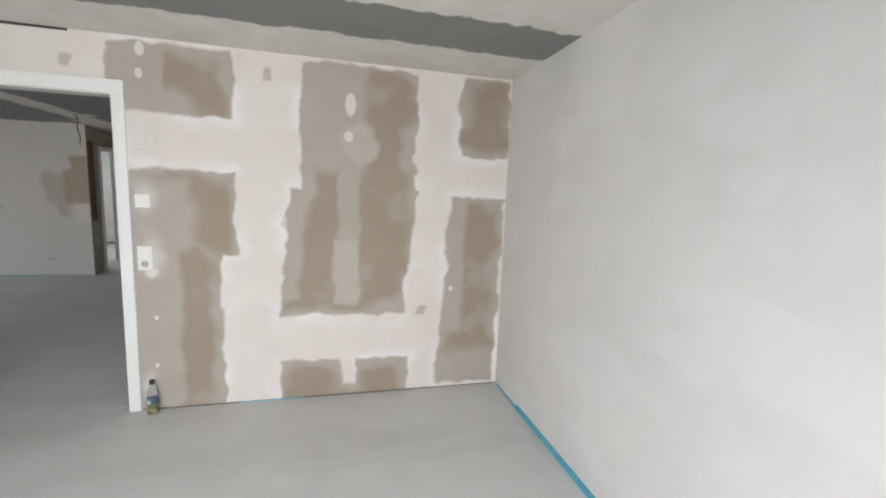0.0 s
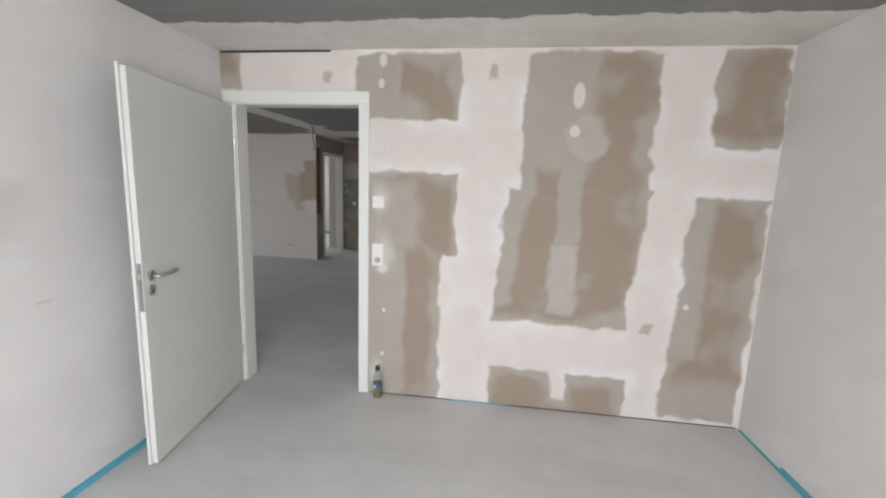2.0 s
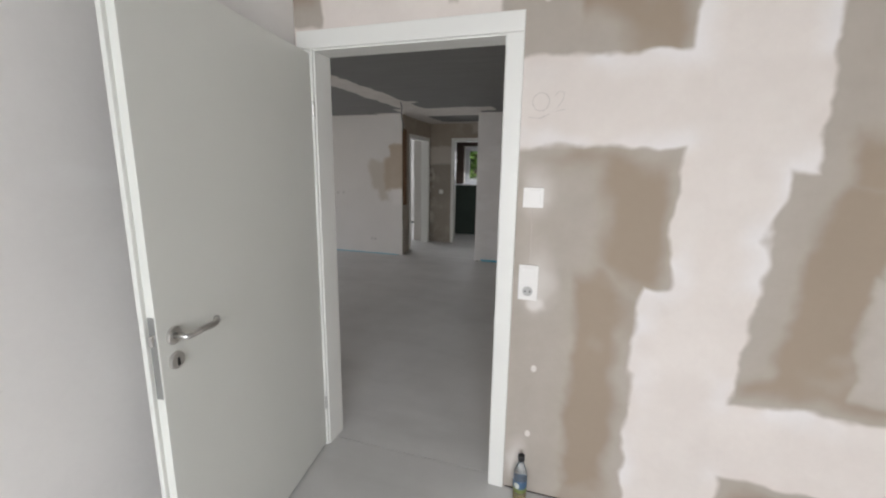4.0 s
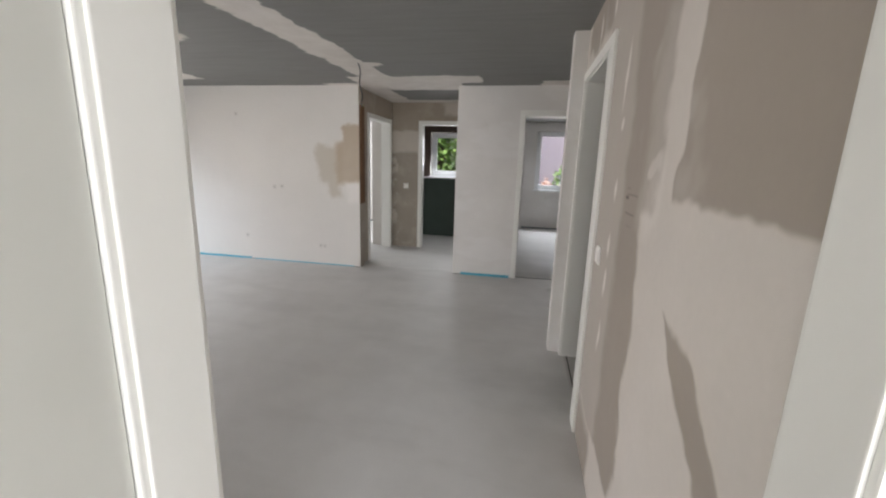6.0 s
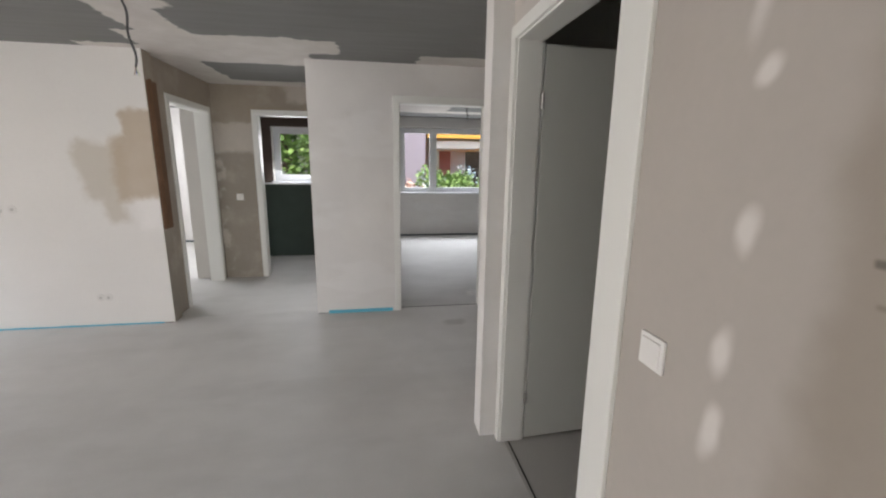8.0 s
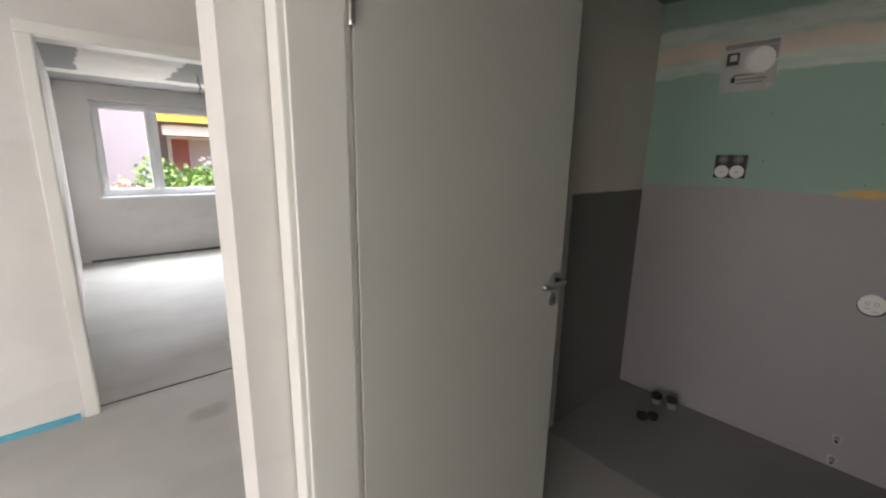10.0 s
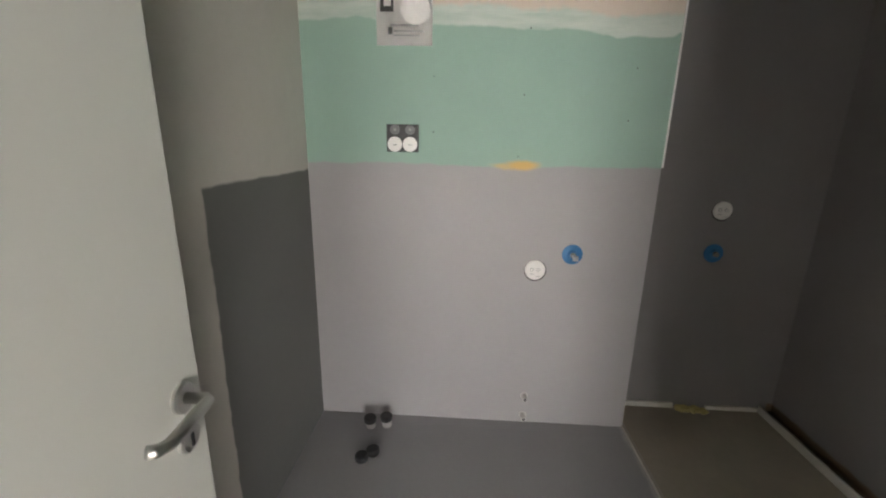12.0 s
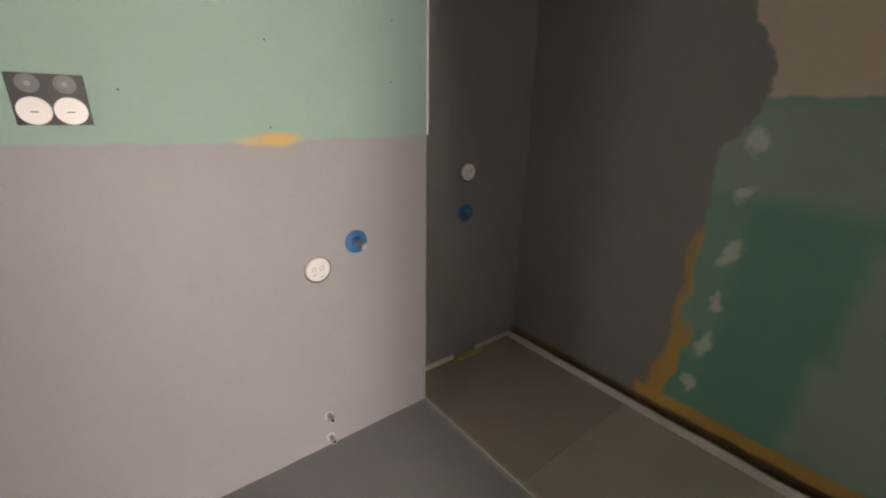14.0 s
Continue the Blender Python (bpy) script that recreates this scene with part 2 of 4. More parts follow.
def brown_wall_material():
    """Unpainted brown board of the short corridor, with one pale band."""
    g = Graph("brown_board")
    u = g.wobble(g.wobble(g.x, 5.0, 0.08, 3.0), 16.0, 0.03, 13.0)
    v = g.wobble(g.wobble(g.z, 5.0, 0.06, 2.0), 16.0, 0.03, 12.0)
    end = g.step(g.y, 6.10, 6.13)
    band = g.op("MULTIPLY", g.rect(u, v, -3.0, -1.0, 1.56, 1.89, 0.03), end)
    blob = g.op("MULTIPLY", g.rect(u, v, -1.70, -1.0, 2.15, 2.5, 0.04), end)
    edge = g.op("MULTIPLY", g.rect(u, v, -2.7, -2.47, 0.1, 1.6, 0.03), g.op("MULTIPLY", end, g.step(g.noise(5.0, 3.0, shift=23.0), 0.42, 0.6)))
    upper = g.step(v, 1.5, 1.7)
    c = g.mix(upper, (0.33, 0.29, 0.24), (0.37, 0.315, 0.25))
    c = g.mix(g.op("MULTIPLY", g.step(g.noise(3.0, 4.0, shift=33.0), 0.5, 0.68), 0.55), c, (0.46, 0.41, 0.35))
    c = g.mix(g.op("MULTIPLY", g.most(band, blob, edge), 0.9), c, (0.56, 0.51, 0.45))
    return g.finish(g.shade(c, 0.14, 2.5, 30.0), 0.85, 0, 0.15)


def bath_wall_material():
    """Grey sealing coat below, green board above with a pale filled joint."""
    g = Graph("sealed_green_board")
    v = g.wobble(g.wobble(g.z, 2.4, 0.03, 5.0), 12.0, 0.012, 8.0)
    slope = g.op("MULTIPLY_ADD", g.op("SUBTRACT", g.y, 2.1), -0.034, g.wobble(g.wobble(v, 5.0, 0.02, 22.0), 22.0, 0.008, 27.0))
    green = g.mix(g.noise(1.8, 3.0), (0.285, 0.43, 0.355), (0.335, 0.48, 0.405))
    smear = g.op("MULTIPLY", g.step(slope, 1.886, 1.898), g.step(slope, 2.165, 2.14))
    drag = g.step(g.noise(6.0, 4.0, 0.6, stretch=(1, 0.35, 2.5), shift=9.0), 0.30, 0.62)
    edge = g.op("MULTIPLY", smear, g.op("MULTIPLY_ADD", drag, 0.6, 0.4))
    peach = g.wobble(slope, 30.0, 0.012, 37.0)
    band = g.op("MULTIPLY", g.step(peach, 1.955, 1.985), g.step(peach, 2.065, 2.045))
    c = g.mix(edge, green, (0.60, 0.66, 0.59))
    c = g.mix(g.op("MULTIPLY", band, 0.95), c, (0.68, 0.575, 0.48))
    low = g.step(v, 1.335, 1.32)
    u = g.wobble(g.y, 14.0, 0.02, 3.0)
    spot = g.most(g.disc(u, v, 1.97, 1.338, 0.065, 0.022, 0.5), g.op("MULTIPLY", g.disc(u, v, 2.03, 1.335, 0.07, 0.012, 0.6), 0.7))
    c = g.mix(low, c, (0.36, 0.345, 0.345))
    c = g.mix(spot, c, (0.66, 0.44, 0.15))
    return g.finish(g.shade(c, 0.06, 2.2, 30.0), g.op("MULTIPLY_ADD", low, -0.25, 0.8), 0, 0.12, 25.0)


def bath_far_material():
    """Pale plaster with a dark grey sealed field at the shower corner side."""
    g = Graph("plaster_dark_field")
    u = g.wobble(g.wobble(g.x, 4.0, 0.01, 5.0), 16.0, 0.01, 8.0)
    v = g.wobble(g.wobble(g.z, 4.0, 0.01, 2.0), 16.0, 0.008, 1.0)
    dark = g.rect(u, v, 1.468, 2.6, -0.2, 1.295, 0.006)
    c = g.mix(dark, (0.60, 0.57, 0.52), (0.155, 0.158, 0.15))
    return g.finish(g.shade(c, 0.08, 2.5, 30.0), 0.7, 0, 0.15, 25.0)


def shower_wall_material():
    """Sealed shower walls, then bare green board with orange primer and filler spots. Shade is put into coat and board.
    """
    g = Graph("shower_walls")
    u = g.wobble(g.wobble(g.wobble(g.x, 4.0, 0.03, 5.0), 16.0, 0.02, 8.0), 45.0, 0.012, 18.0)
    v = g.wobble(g.wobble(g.z, 4.0, 0.03, 2.0), 20.0, 0.015, 1.0)
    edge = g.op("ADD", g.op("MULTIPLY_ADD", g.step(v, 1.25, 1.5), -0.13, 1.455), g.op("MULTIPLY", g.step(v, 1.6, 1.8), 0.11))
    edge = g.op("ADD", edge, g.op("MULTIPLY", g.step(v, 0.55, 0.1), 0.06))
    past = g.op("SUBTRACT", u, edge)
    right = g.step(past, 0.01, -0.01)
    orange = g.most(g.op("MULTIPLY", g.step(g.wobble(past, 7.0, 0.035, 61.0), -0.075, -0.05), g.op("MULTIPLY", g.step(past, 0.03, 0.01), g.step(v, 0.58, 0.45))),
                    g.op("MULTIPLY", g.op("MULTIPLY", g.step(g.wobble(past, 7.0, 0.03, 61.0), -0.03, -0.01), g.step(past, 0.04, 0.015)), g.op("MULTIPLY", g.step(v, 1.0, 0.93), 0.75)), g.step(v, 0.13, 0.10))
    orange = g.op("MULTIPLY", orange, g.step(past, 0.09, 0.05))
    haze = g.most(g.rect(u, v, 0.9, 1.47, 1.12, 1.50, 0.06), g.op("MULTIPLY", g.rect(u, v, 1.30, 1.48, 0.5, 1.2, 0.05), 0.5), g.rect(u, v, 0.3, 0.99, -0.1, 0.55, 0.05), g.rect(u, v, 0.3, 0.93, 0.5, 1.05, 0.05))
    # board green kept below the service wall's, to hold this corner's shade
    c = g.mix(g.op("MULTIPLY", haze, 0.75), (0.115, 0.315, 0.235), (0.29, 0.36, 0.30))
    top = g.op("MULTIPLY", g.step(v, 1.49, 1.51), right)
    c = g.mix(top, c, (0.54, 0.45, 0.36))
    su, sv = g.wobble(g.wobble(g.x, 12.0, 0.04, 71.0), 40.0, 0.015, 73.0), g.wobble(g.wobble(g.z, 12.0, 0.04, 75.0), 40.0, 0.015, 77.0)
    dots = g.most(*[g.disc(g.op("ADD", su, g.op("MULTIPLY", g.op("SUBTRACT", sv, z), tilt)), sv, x, z, r, h, 0.45)
                    for x, z, r, h, tilt in ((1.328, 1.343, 0.028, 0.045, 0.0), (1.325, 1.13, 0.032, 0.028, 0.5), (1.324, 0.89, 0.032, 0.05, 0.4), (1.333, 0.671, 0.02, 0.04, 0.0), (1.345, 0.448, 0.03, 0.06, 0.3), (1.365, 0.228, 0.024, 0.045, 0.0))])
    c = g.mix(g.op("MULTIPLY", dots, 0.8), c, (0.55, 0.60, 0.52))
    # same sealing as the service wall, darkened here for the missing light
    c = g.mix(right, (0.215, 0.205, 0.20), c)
    c = g.mix(orange, c, (0.47, 0.29, 0.08))
    # brown wall foot, with the shadow behind the foam strip painted in
    c = g.mix(g.op("MULTIPLY", g.step(g.wobble(g.z, 9.0, 0.015, 91.0), 0.060, 0.040), g.step(g.y, 0.52, 0.50)), c, (0.17, 0.11, 0.06))
    return g.finish(g.shade(c, 0.08, 2.5, 30.0), 0.65, 0, 0.12, 25.0)


STAIN, SCRAPE = (0.022, 4.319), (0.409, 5.162, 0.308, 4.747)


def screed_material():
    g = Graph("screed")
    c = g.mix(g.step(g.noise(0.7, 4.0), 0.3, 0.7), (0.57, 0.56, 0.54), (0.64, 0.63, 0.61))
    dust = g.step(g.noise(2.2, 5.0, 0.65, shift=5.0), 0.55, 0.8)
    c = g.mix(g.op("MULTIPLY", dust, 0.5), c, (0.60, 0.59, 0.57))
    spots = g.step(g.noise(1.4, 5.0, 0.7, shift=21.0), 0.70, 0.76)
    c = g.mix(g.op("MULTIPLY", spots, 0.35), c, (0.30, 0.29, 0.27))
    streak = g.step(g.noise(1.3, 4.0, 0.6, stretch=(0.6, 2.2, 1.0), shift=44.0), 0.45, 0.7)
    c = g.mix(g.op("MULTIPLY", streak, 0.35), c, (0.47, 0.46, 0.44))
    fu, fv = g.wobble(g.x, 7.0, 0.06, 81.0), g.wobble(g.y, 7.0, 0.06, 83.0)
    damp = g.op("MULTIPLY", g.disc(fu, fv, STAIN[0], STAIN[1], 0.10, 0.06, 0.6), 0.5)
    c = g.mix(damp, c, (0.30, 0.29, 0.265))
    scrape = g.op("MULTIPLY", g.most(g.disc(fu, fv, SCRAPE[0], SCRAPE[1], 0.09, 0.10, 0.5), g.disc(fu, fv, SCRAPE[2], SCRAPE[3], 0.12, 0.05, 0.6)), g.step(g.noise(14.0, 3.0, shift=87.0), 0.4, 0.6))
    c = g.mix(g.op("MULTIPLY", scrape, 0.7), c, (0.78, 0.76, 0.73))
    return g.finish(g.shade(c, 0.09, 4.0, 90.0), g.op("MULTIPLY_ADD", g.noise(1.5, 3.0), 0.3, 0.36), 0, 0.1, 60.0)


def bath_floor_material():
    """Bare screed by the door, a grey sealed field, and brown boards in the shower."""
    g = Graph("bath_floor")
    u = g.wobble(g.x, 8.0, 0.025, 3.0)
    v = g.wobble(g.y, 8.0, 0.02, 5.0)
    seal = g.op("MULTIPLY", g.step(u, 1.39, 1.41), g.step(v, 1.37, 1.39))
    shower = g.step(g.wobble(g.y, 10.0, 0.008, 6.0), 1.345, 1.335)
    c = g.mix(seal, (0.48, 0.465, 0.44), (0.34, 0.335, 0.335))
    c = g.mix(shower, c, (0.44, 0.39, 0.31))
    return g.finish(g.shade(c, 0.09, 3.0, 60.0), 0.6, 0, 0.1)


def ceiling_material():
    """Grey boards with pale filled joints."""
    g = Graph("ceiling_boards")
    u = g.wobble(g.wobble(g.x, 4.0, 0.06, 5.0), 16.0, 0.04, 8.0)
    v = g.wobble(g.wobble(g.y, 4.0, 0.06, 2.0), 16.0, 0.04, 1.0)
    fill = g.most(
        g.rect(u, v, -1.3, 3.0, -0.46, 0.05), g.rect(u, v, -1.3, 3.0, -1.40, -0.89), g.rect(u, v, -1.3, 3.0, -3.4, -2.9),
        g.rect(u, v, -2.40, -2.06, 0.6, 4.4, lean=0.03), g.disc(u, v, -1.98, 3.55, 0.16, 0.10), g.rect(u, v, -2.45, -0.95, 4.12, 4.52),
        g.rect(u, v, -2.9, -1.2, 4.5, 5.0), g.rect(u, v, -2.7, -2.2, 4.5, 6.3), g.rect(u, v, -2.7, -1.0, 5.85, 6.3),
        g.rect(u, v, -5.0, -4.42, 1.5, 4.2, lean=0.05), g.disc(u, v, -3.25, 2.45, 0.22, 0.22), g.rect(u, v, -6.3, -5.2, 0.0, 4.7),
        g.rect(u, v, -0.3, 0.4, 4.4, 4.75), g.rect(u, v, -0.25, 0.55, 6.4, 8.3), g.rect(u, v, -0.6, 3.0, 8.0, 8.3), g.rect(u, v, -0.6, 0.6, 5.0, 6.5))
    grain = g.noise(2.0, 4.0, stretch=(1.0, 8.0, 1.0), shift=2.0)
    grey = g.mix(grain, (0.20, 0.20, 0.195), (0.27, 0.268, 0.26))
    c = g.mix(fill, grey, g.mix(g.noise(7.0, 3.0), (0.60, 0.555, 0.51), (0.80, 0.765, 0.735)))
    return g.finish(g.shade(c, 0.06, 2.0, 40.0), 0.85, 0, 0.2, 30.0)


def paint_material():
    g = Graph("white_wall_paint")
    c = g.mix(g.step(g.noise(0.9, 4.0, 0.6), 0.35, 0.7), (0.70, 0.675, 0.65), (0.76, 0.735, 0.705))
    stain = g.step(g.noise(2.6, 5.0, 0.6, shift=31.0), 0.64, 0.78)
    c = g.mix(g.op("MULTIPLY", stain, 0.35), c, (0.55, 0.52, 0.47))
    sweep = g.step(g.noise(1.1, 3.0, 0.5, stretch=(1.0, 1.0, 2.6), shift=14.0), 0.52, 0.60)
    c = g.mix(g.op("MULTIPLY", sweep, 0.35), c, (0.80, 0.785, 0.77))
    marks = g.most(g.disc(g.wobble(g.y, 30.0, 0.02, 3.0), g.wobble(g.z, 30.0, 0.006, 5.0), -1.22, 0.94, 0.035, 0.006, 0.5),
                   g.disc(g.wobble(g.y, 6.0, 0.12, 13.0), g.wobble(g.z, 6.0, 0.12, 15.0), -1.42, 1.35, 0.16, 0.12, 0.8))
    west = g.op("MULTIPLY", g.step(g.x, -1.052, -1.045), g.step(g.x, -1.027, -1.033))
    c = g.mix(g.op("MULTIPLY", g.op("MULTIPLY", marks, west), 0.35), c, (0.42, 0.38, 0.33))
    return g.finish(g.shade(c, 0.055, 2.2, 50.0), 0.8, 0, 0.16, 35.0)


def pillar_material():
    """Pale plaster with grey bare strips at the arrises."""
    g = Graph("patched_pillar")
    u = g.wobble(g.wobble(g.y, 3.0, 0.06, 5.0), 14.0, 0.02, 8.0)
    v = g.wobble(g.z, 3.0, 0.15, 2.0)
    strip_ = g.op("MULTIPLY", g.step(u, 4.47, 4.49), g.most(g.step(v, 1.35, 1.3), g.step(v, 1.65, 1.7)))
    side = g.op("MULTIPLY", g.step(g.wobble(g.wobble(g.x, 3.0, 0.04, 15.0), 14.0, 0.015, 18.0), -5.75, -5.77), g.most(g.step(v, 1.27, 1.23), g.step(v, 1.50, 1.54)))
    strip_ = g.most(g.op("MULTIPLY", strip_, 0.7), g.op("MULTIPLY", side, 0.8))
    c = g.mix(strip_, (0.72, 0.70, 0.67), (0.42, 0.39, 0.36))
    return g.finish(g.shade(c, 0.06, 3.0, 40.0), 0.85, 0, 0.15)


def glass_material():
    m = bpy.data.materials.new("window_glass")
    m.use_nodes = True
    t = m.node_tree
    t.nodes.clear()
    out, mixer = t.nodes.new("ShaderNodeOutputMaterial"), t.nodes.new("ShaderNodeMixShader")
    clear, gloss = t.nodes.new("ShaderNodeBsdfTransparent"), t.nodes.new("ShaderNodeBsdfGlossy")
    gloss.inputs["Roughness"].default_value = 0.02
    f = t.nodes.new("ShaderNodeFresnel")
    f.inputs[0].default_value = 1.45
    t.links.new(f.outputs[0], mixer.inputs[0])
    t.links.new(clear.outputs[0], mixer.inputs[1])
    t.links.new(gloss.outputs[0], mixer.inputs[2])
    t.links.new(mixer.outputs[0], out.inputs[0])
    return m


M_PART, M_SIDE, M_FAR, M_BROWN = partition_material(), side_partition_material(), far_wall_material(), brown_wall_material()
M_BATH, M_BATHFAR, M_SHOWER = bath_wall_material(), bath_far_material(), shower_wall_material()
M_SCREED, M_BFLOOR, M_CEIL, M_PAINT, M_GLASS = screed_material(), bath_floor_material(), ceiling_material(), paint_material(), glass_material()
M_WHITE = plain("white_lacquer", (0.80, 0.795, 0.755), 0.4, amount=0.02)
M_LEAF = plain("door_lacquer", (0.69, 0.695, 0.65), 0.38, amount=0.02)
M_PVC = plain("white_pvc", (0.82, 0.83, 0.84), 0.3, amount=0.02)
M_STEEL = plain("brushed_steel", (0.62, 0.61, 0.59), 0.28, 1.0, amount=0.05)
M_LOCK = plain("lock_steel", (0.30, 0.30, 0.29), 0.45, 0.6, amount=0.1)
M_SCREW = plain("screw_steel", (0.13, 0.16, 0.14), 0.5)
M_BLACK = plain("black_rubber", (0.015, 0.015, 0.016), 0.5)
M_HOLE = plain("dark_gap", (0.05, 0.045, 0.04), 0.9)
M_BLUE = plain("blue_foam", (0.10, 0.42, 0.55), 0.7, amount=0.15, scale=9.0)
M_CORE = plain("wall_core", (0.6, 0.57, 0.53), 0.9)
M_PLASTIC = plain("white_plastic", (0.82, 0.80, 0.77), 0.35, amount=0.02)
M_DARKGREEN = plain("dark_green", (0.05, 0.075, 0.06), 0.6, amount=0.2)
M_DARKBROWN = plain("dark_brown", (0.10, 0.07, 0.055), 0.8, amount=0.2)

# ---- mesh helpers ----


def box(bm, x0, x1, y0, y1, z0, z1, bevel=0.0):
    vs = [bm.verts.new((x, y, z)) for x in (x0, x1) for y in (y0, y1) for z in (z0, z1)]
    fs = [bm.faces.new([vs[i] for i in f]) for f in ((0, 1, 3, 2), (4, 6, 7, 5), (0, 4, 5, 1), (2, 3, 7, 6), (0, 2, 6, 4), (1, 5, 7, 3))]
    if bevel:
        es = list({e for f in fs for e in f.edges})
        bmesh.ops.bevel(bm, geom=es, offset=bevel, segments=2, affect="EDGES", profile=0.6)
    return fs


def lathe(bm, profile, segments=24, at=(0, 0, 0), axis="z"):
    """A turned shape: profile of (radius, height)."""
    rings = []
    for r, h in profile:
        ring = []
        for i in range(segments):
            a = 2 * math.pi * i / segments
            p = (r * math.cos(a), r * math.sin(a), h)
            if axis == "x":
                p = (p[2], p[0], p[1])
            elif axis == "y":
                p = (p[0], p[2], p[1])
            ring.append(bm.verts.new(Vector(p) + Vector(at)))
        rings.append(ring)
    for a, b in zip(rings, rings[1:]):
        for i in range(segments):
            j = (i + 1) % segments
            bm.faces.new((a[i], a[j], b[j], b[i]))
    for ring in (rings[0], rings[-1]):
        bm.faces.new(ring)
    bmesh.ops.recalc_face_normals(bm, faces=bm.faces)


def tube(bm, points, radius, segments=10):
    pts = [Vector(p) for p in points]
    rings = []
    for i, p in enumerate(pts):
        d = (pts[min(i + 1, len(pts) - 1)] - pts[max(i - 1, 0)]).normalized()
        side = d.cross(Vector((0.31, 0.17, 0.93)))
        side = side.normalized() if side.length > 0.05 else d.cross(Vector((1, 0, 0))).normalized()
        up = d.cross(side)
        rings.append([bm.verts.new(p + radius * (math.cos(2 * math.pi * k / segments) * side + math.sin(2 * math.pi * k / segments) * up)) for k in range(segments)])
    for a, b in zip(rings, rings[1:]):
        for i in range(segments):
            j = (i + 1) % segments
            bm.faces.new((a[i], a[j], b[j], b[i]))
    bm.faces.new(rings[0])
    bm.faces.new(rings[-1])
    bmesh.ops.recalc_face_normals(bm, faces=bm.faces)


def mesh_of(name, bm, mats):
    me = bpy.data.meshes.new(name)
    bm.to_mesh(me)
    bm.free()
    for m in mats if isinstance(mats, (list, tuple)) else [mats]:
        me.materials.append(m)
    return me


def smooth(ob):
    for p in ob.data.polygons:
        p.use_smooth = True
    return ob


def thing(name, bm, mats, label, category, group="", kind=""):
    return tagged(new(name, mesh_of(name, bm, mats)), label, category, group, kind)


def part(name, bm, material, parent, label="", m=None):
    ob = new(name, mesh_of(name, bm, material))
    ob.parent = parent
    if m is not None:
        ob.matrix_basis = m
    if label:
        ob["label"] = label
    return ob


def base(name, m, label, category, group="", kind=""):
    ob = new(name)
    ob.matrix_basis = m
    ob.empty_display_size = 0.1
    return tagged(ob, label, category, group, kind)


def part_box(name, dims, material, parent, label="", bevel=0.003, m=None):
    bm = bmesh.new()
    box(bm, *dims, bevel)
    return part(name, bm, material, parent, label, m)


H = 2.325  # ceiling height


def wall(name, axis, c0, c1, u0, u1, openings, low, high, label, reveal=None, z0=-0.1, z1=H):
    """A wall with thickness c0..c1 across axis, along u0..u1, with openings (u0, u1, z0, z1). low and high face the lesser and greater side."""
    bm = bmesh.new()
    cuts = sorted({u0, u1, *[o[0] for o in openings], *[o[1] for o in openings]})
    for a, b in zip(cuts, cuts[1:]):
        hole = [o for o in openings if o[0] <= a + 1e-6 and o[1] >= b - 1e-6]
        spans = [(z0, hole[0][2]), (hole[0][3], z1)] if hole else [(z0, z1)]
        for za, zb in spans:
            if zb - za < 0.001:
                continue
            fs = box(bm, c0, c1, a, b, za, zb) if axis == "x" else box(bm, a, b, c0, c1, za, zb)
            faces = (fs[0], fs[1]) if axis == "x" else (fs[2], fs[3])
            for f in fs:
                f.material_index = 2
            faces[0].material_index, faces[1].material_index = 0, 1
    bmesh.ops.recalc_face_normals(bm, faces=bm.faces)
    return thing(name, bm, [low, high, reveal or M_CORE], label, "wall", kind="structure")

# ---- structure ----
def slab(name, x0, x1, y0, y1, z0, z1, mat, label, category):
    bm = bmesh.new()
    box(bm, x0, x1, y0, y1, z0, z1)
    return thing(name, bm, mat, label, category, kind="structure")


slab("floor_1", -1.2, 2.6, -4.8, 0.058, -0.08, 0, M_SCREED, "smooth grey screed floor of the bedroom", "floor")
slab("floor_2", -6.4, 1.6, 0.064, 4.77, -0.08, 0, M_SCREED, "smooth grey screed floor of the living room", "floor")
slab("floor_3", -0.6, 3.2, 4.776, 9.2, -0.08, 0, M_SCREED, "pale grey screed floor of the bright room", "floor")
slab("floor_4", -4.8, -0.6, 4.776, 8.8, -0.08, 0, M_SCREED, "grey screed floor of the corridor", "floor")
slab("subfloor", -6.5, 3.4, -4.9, 9.3, -0.2, -0.085, M_HOLE, "dark base below the screed", "floor")
slab("ceiling", -6.5, 3.4, -4.9, 9.3, H, H + 0.2, M_CEIL, "grey ceiling boards with pale filled joints", "ceiling")

# bedroom
wall("wall_door", "y", 0.0, 0.125, -1.2, 2.6, [(-0.965, -0.045, -0.1, 2.02)], M_PART, M_PAINT, "plasterboard partition with bare brown board and pale filler bands")
wall("wall_east", "x", 2.465, 2.6, -4.8, 0.0, [], M_PAINT, M_PAINT, "pale plastered bedroom wall")
wall("wall_west", "x", -1.2, -1.037, -4.8, 0.0, [], M_PAINT, M_PAINT, "pale plastered bedroom wall behind the open door")
wall("wall_south", "y", -4.8, -4.6, -1.2, 2.6, [(-0.28, 1.78, 0.15, 2.25)], M_PAINT, M_PAINT, "pale plastered bedroom outer wall with a window opening")
# living room
# unseen southern end of the room, added to hold window_5 and its light
slab("floor_6", -6.4, -1.2, -2.7, 0.064, -0.08, 0, M_SCREED, "smooth grey screed floor of the living room", "floor")
wall("wall_living_south", "y", -2.7, -2.6, -6.4, -1.2, [], M_PAINT, M_PAINT, "pale south wall of the living room")
wall("wall_living_west", "x", -6.4, -6.1, -2.6, 4.78, [(-2.2, 0.9, 0.05, 2.2), (1.35, 3.9, 0.88, 2.2)], M_PAINT, M_PAINT, "pale outer wall of the living room")
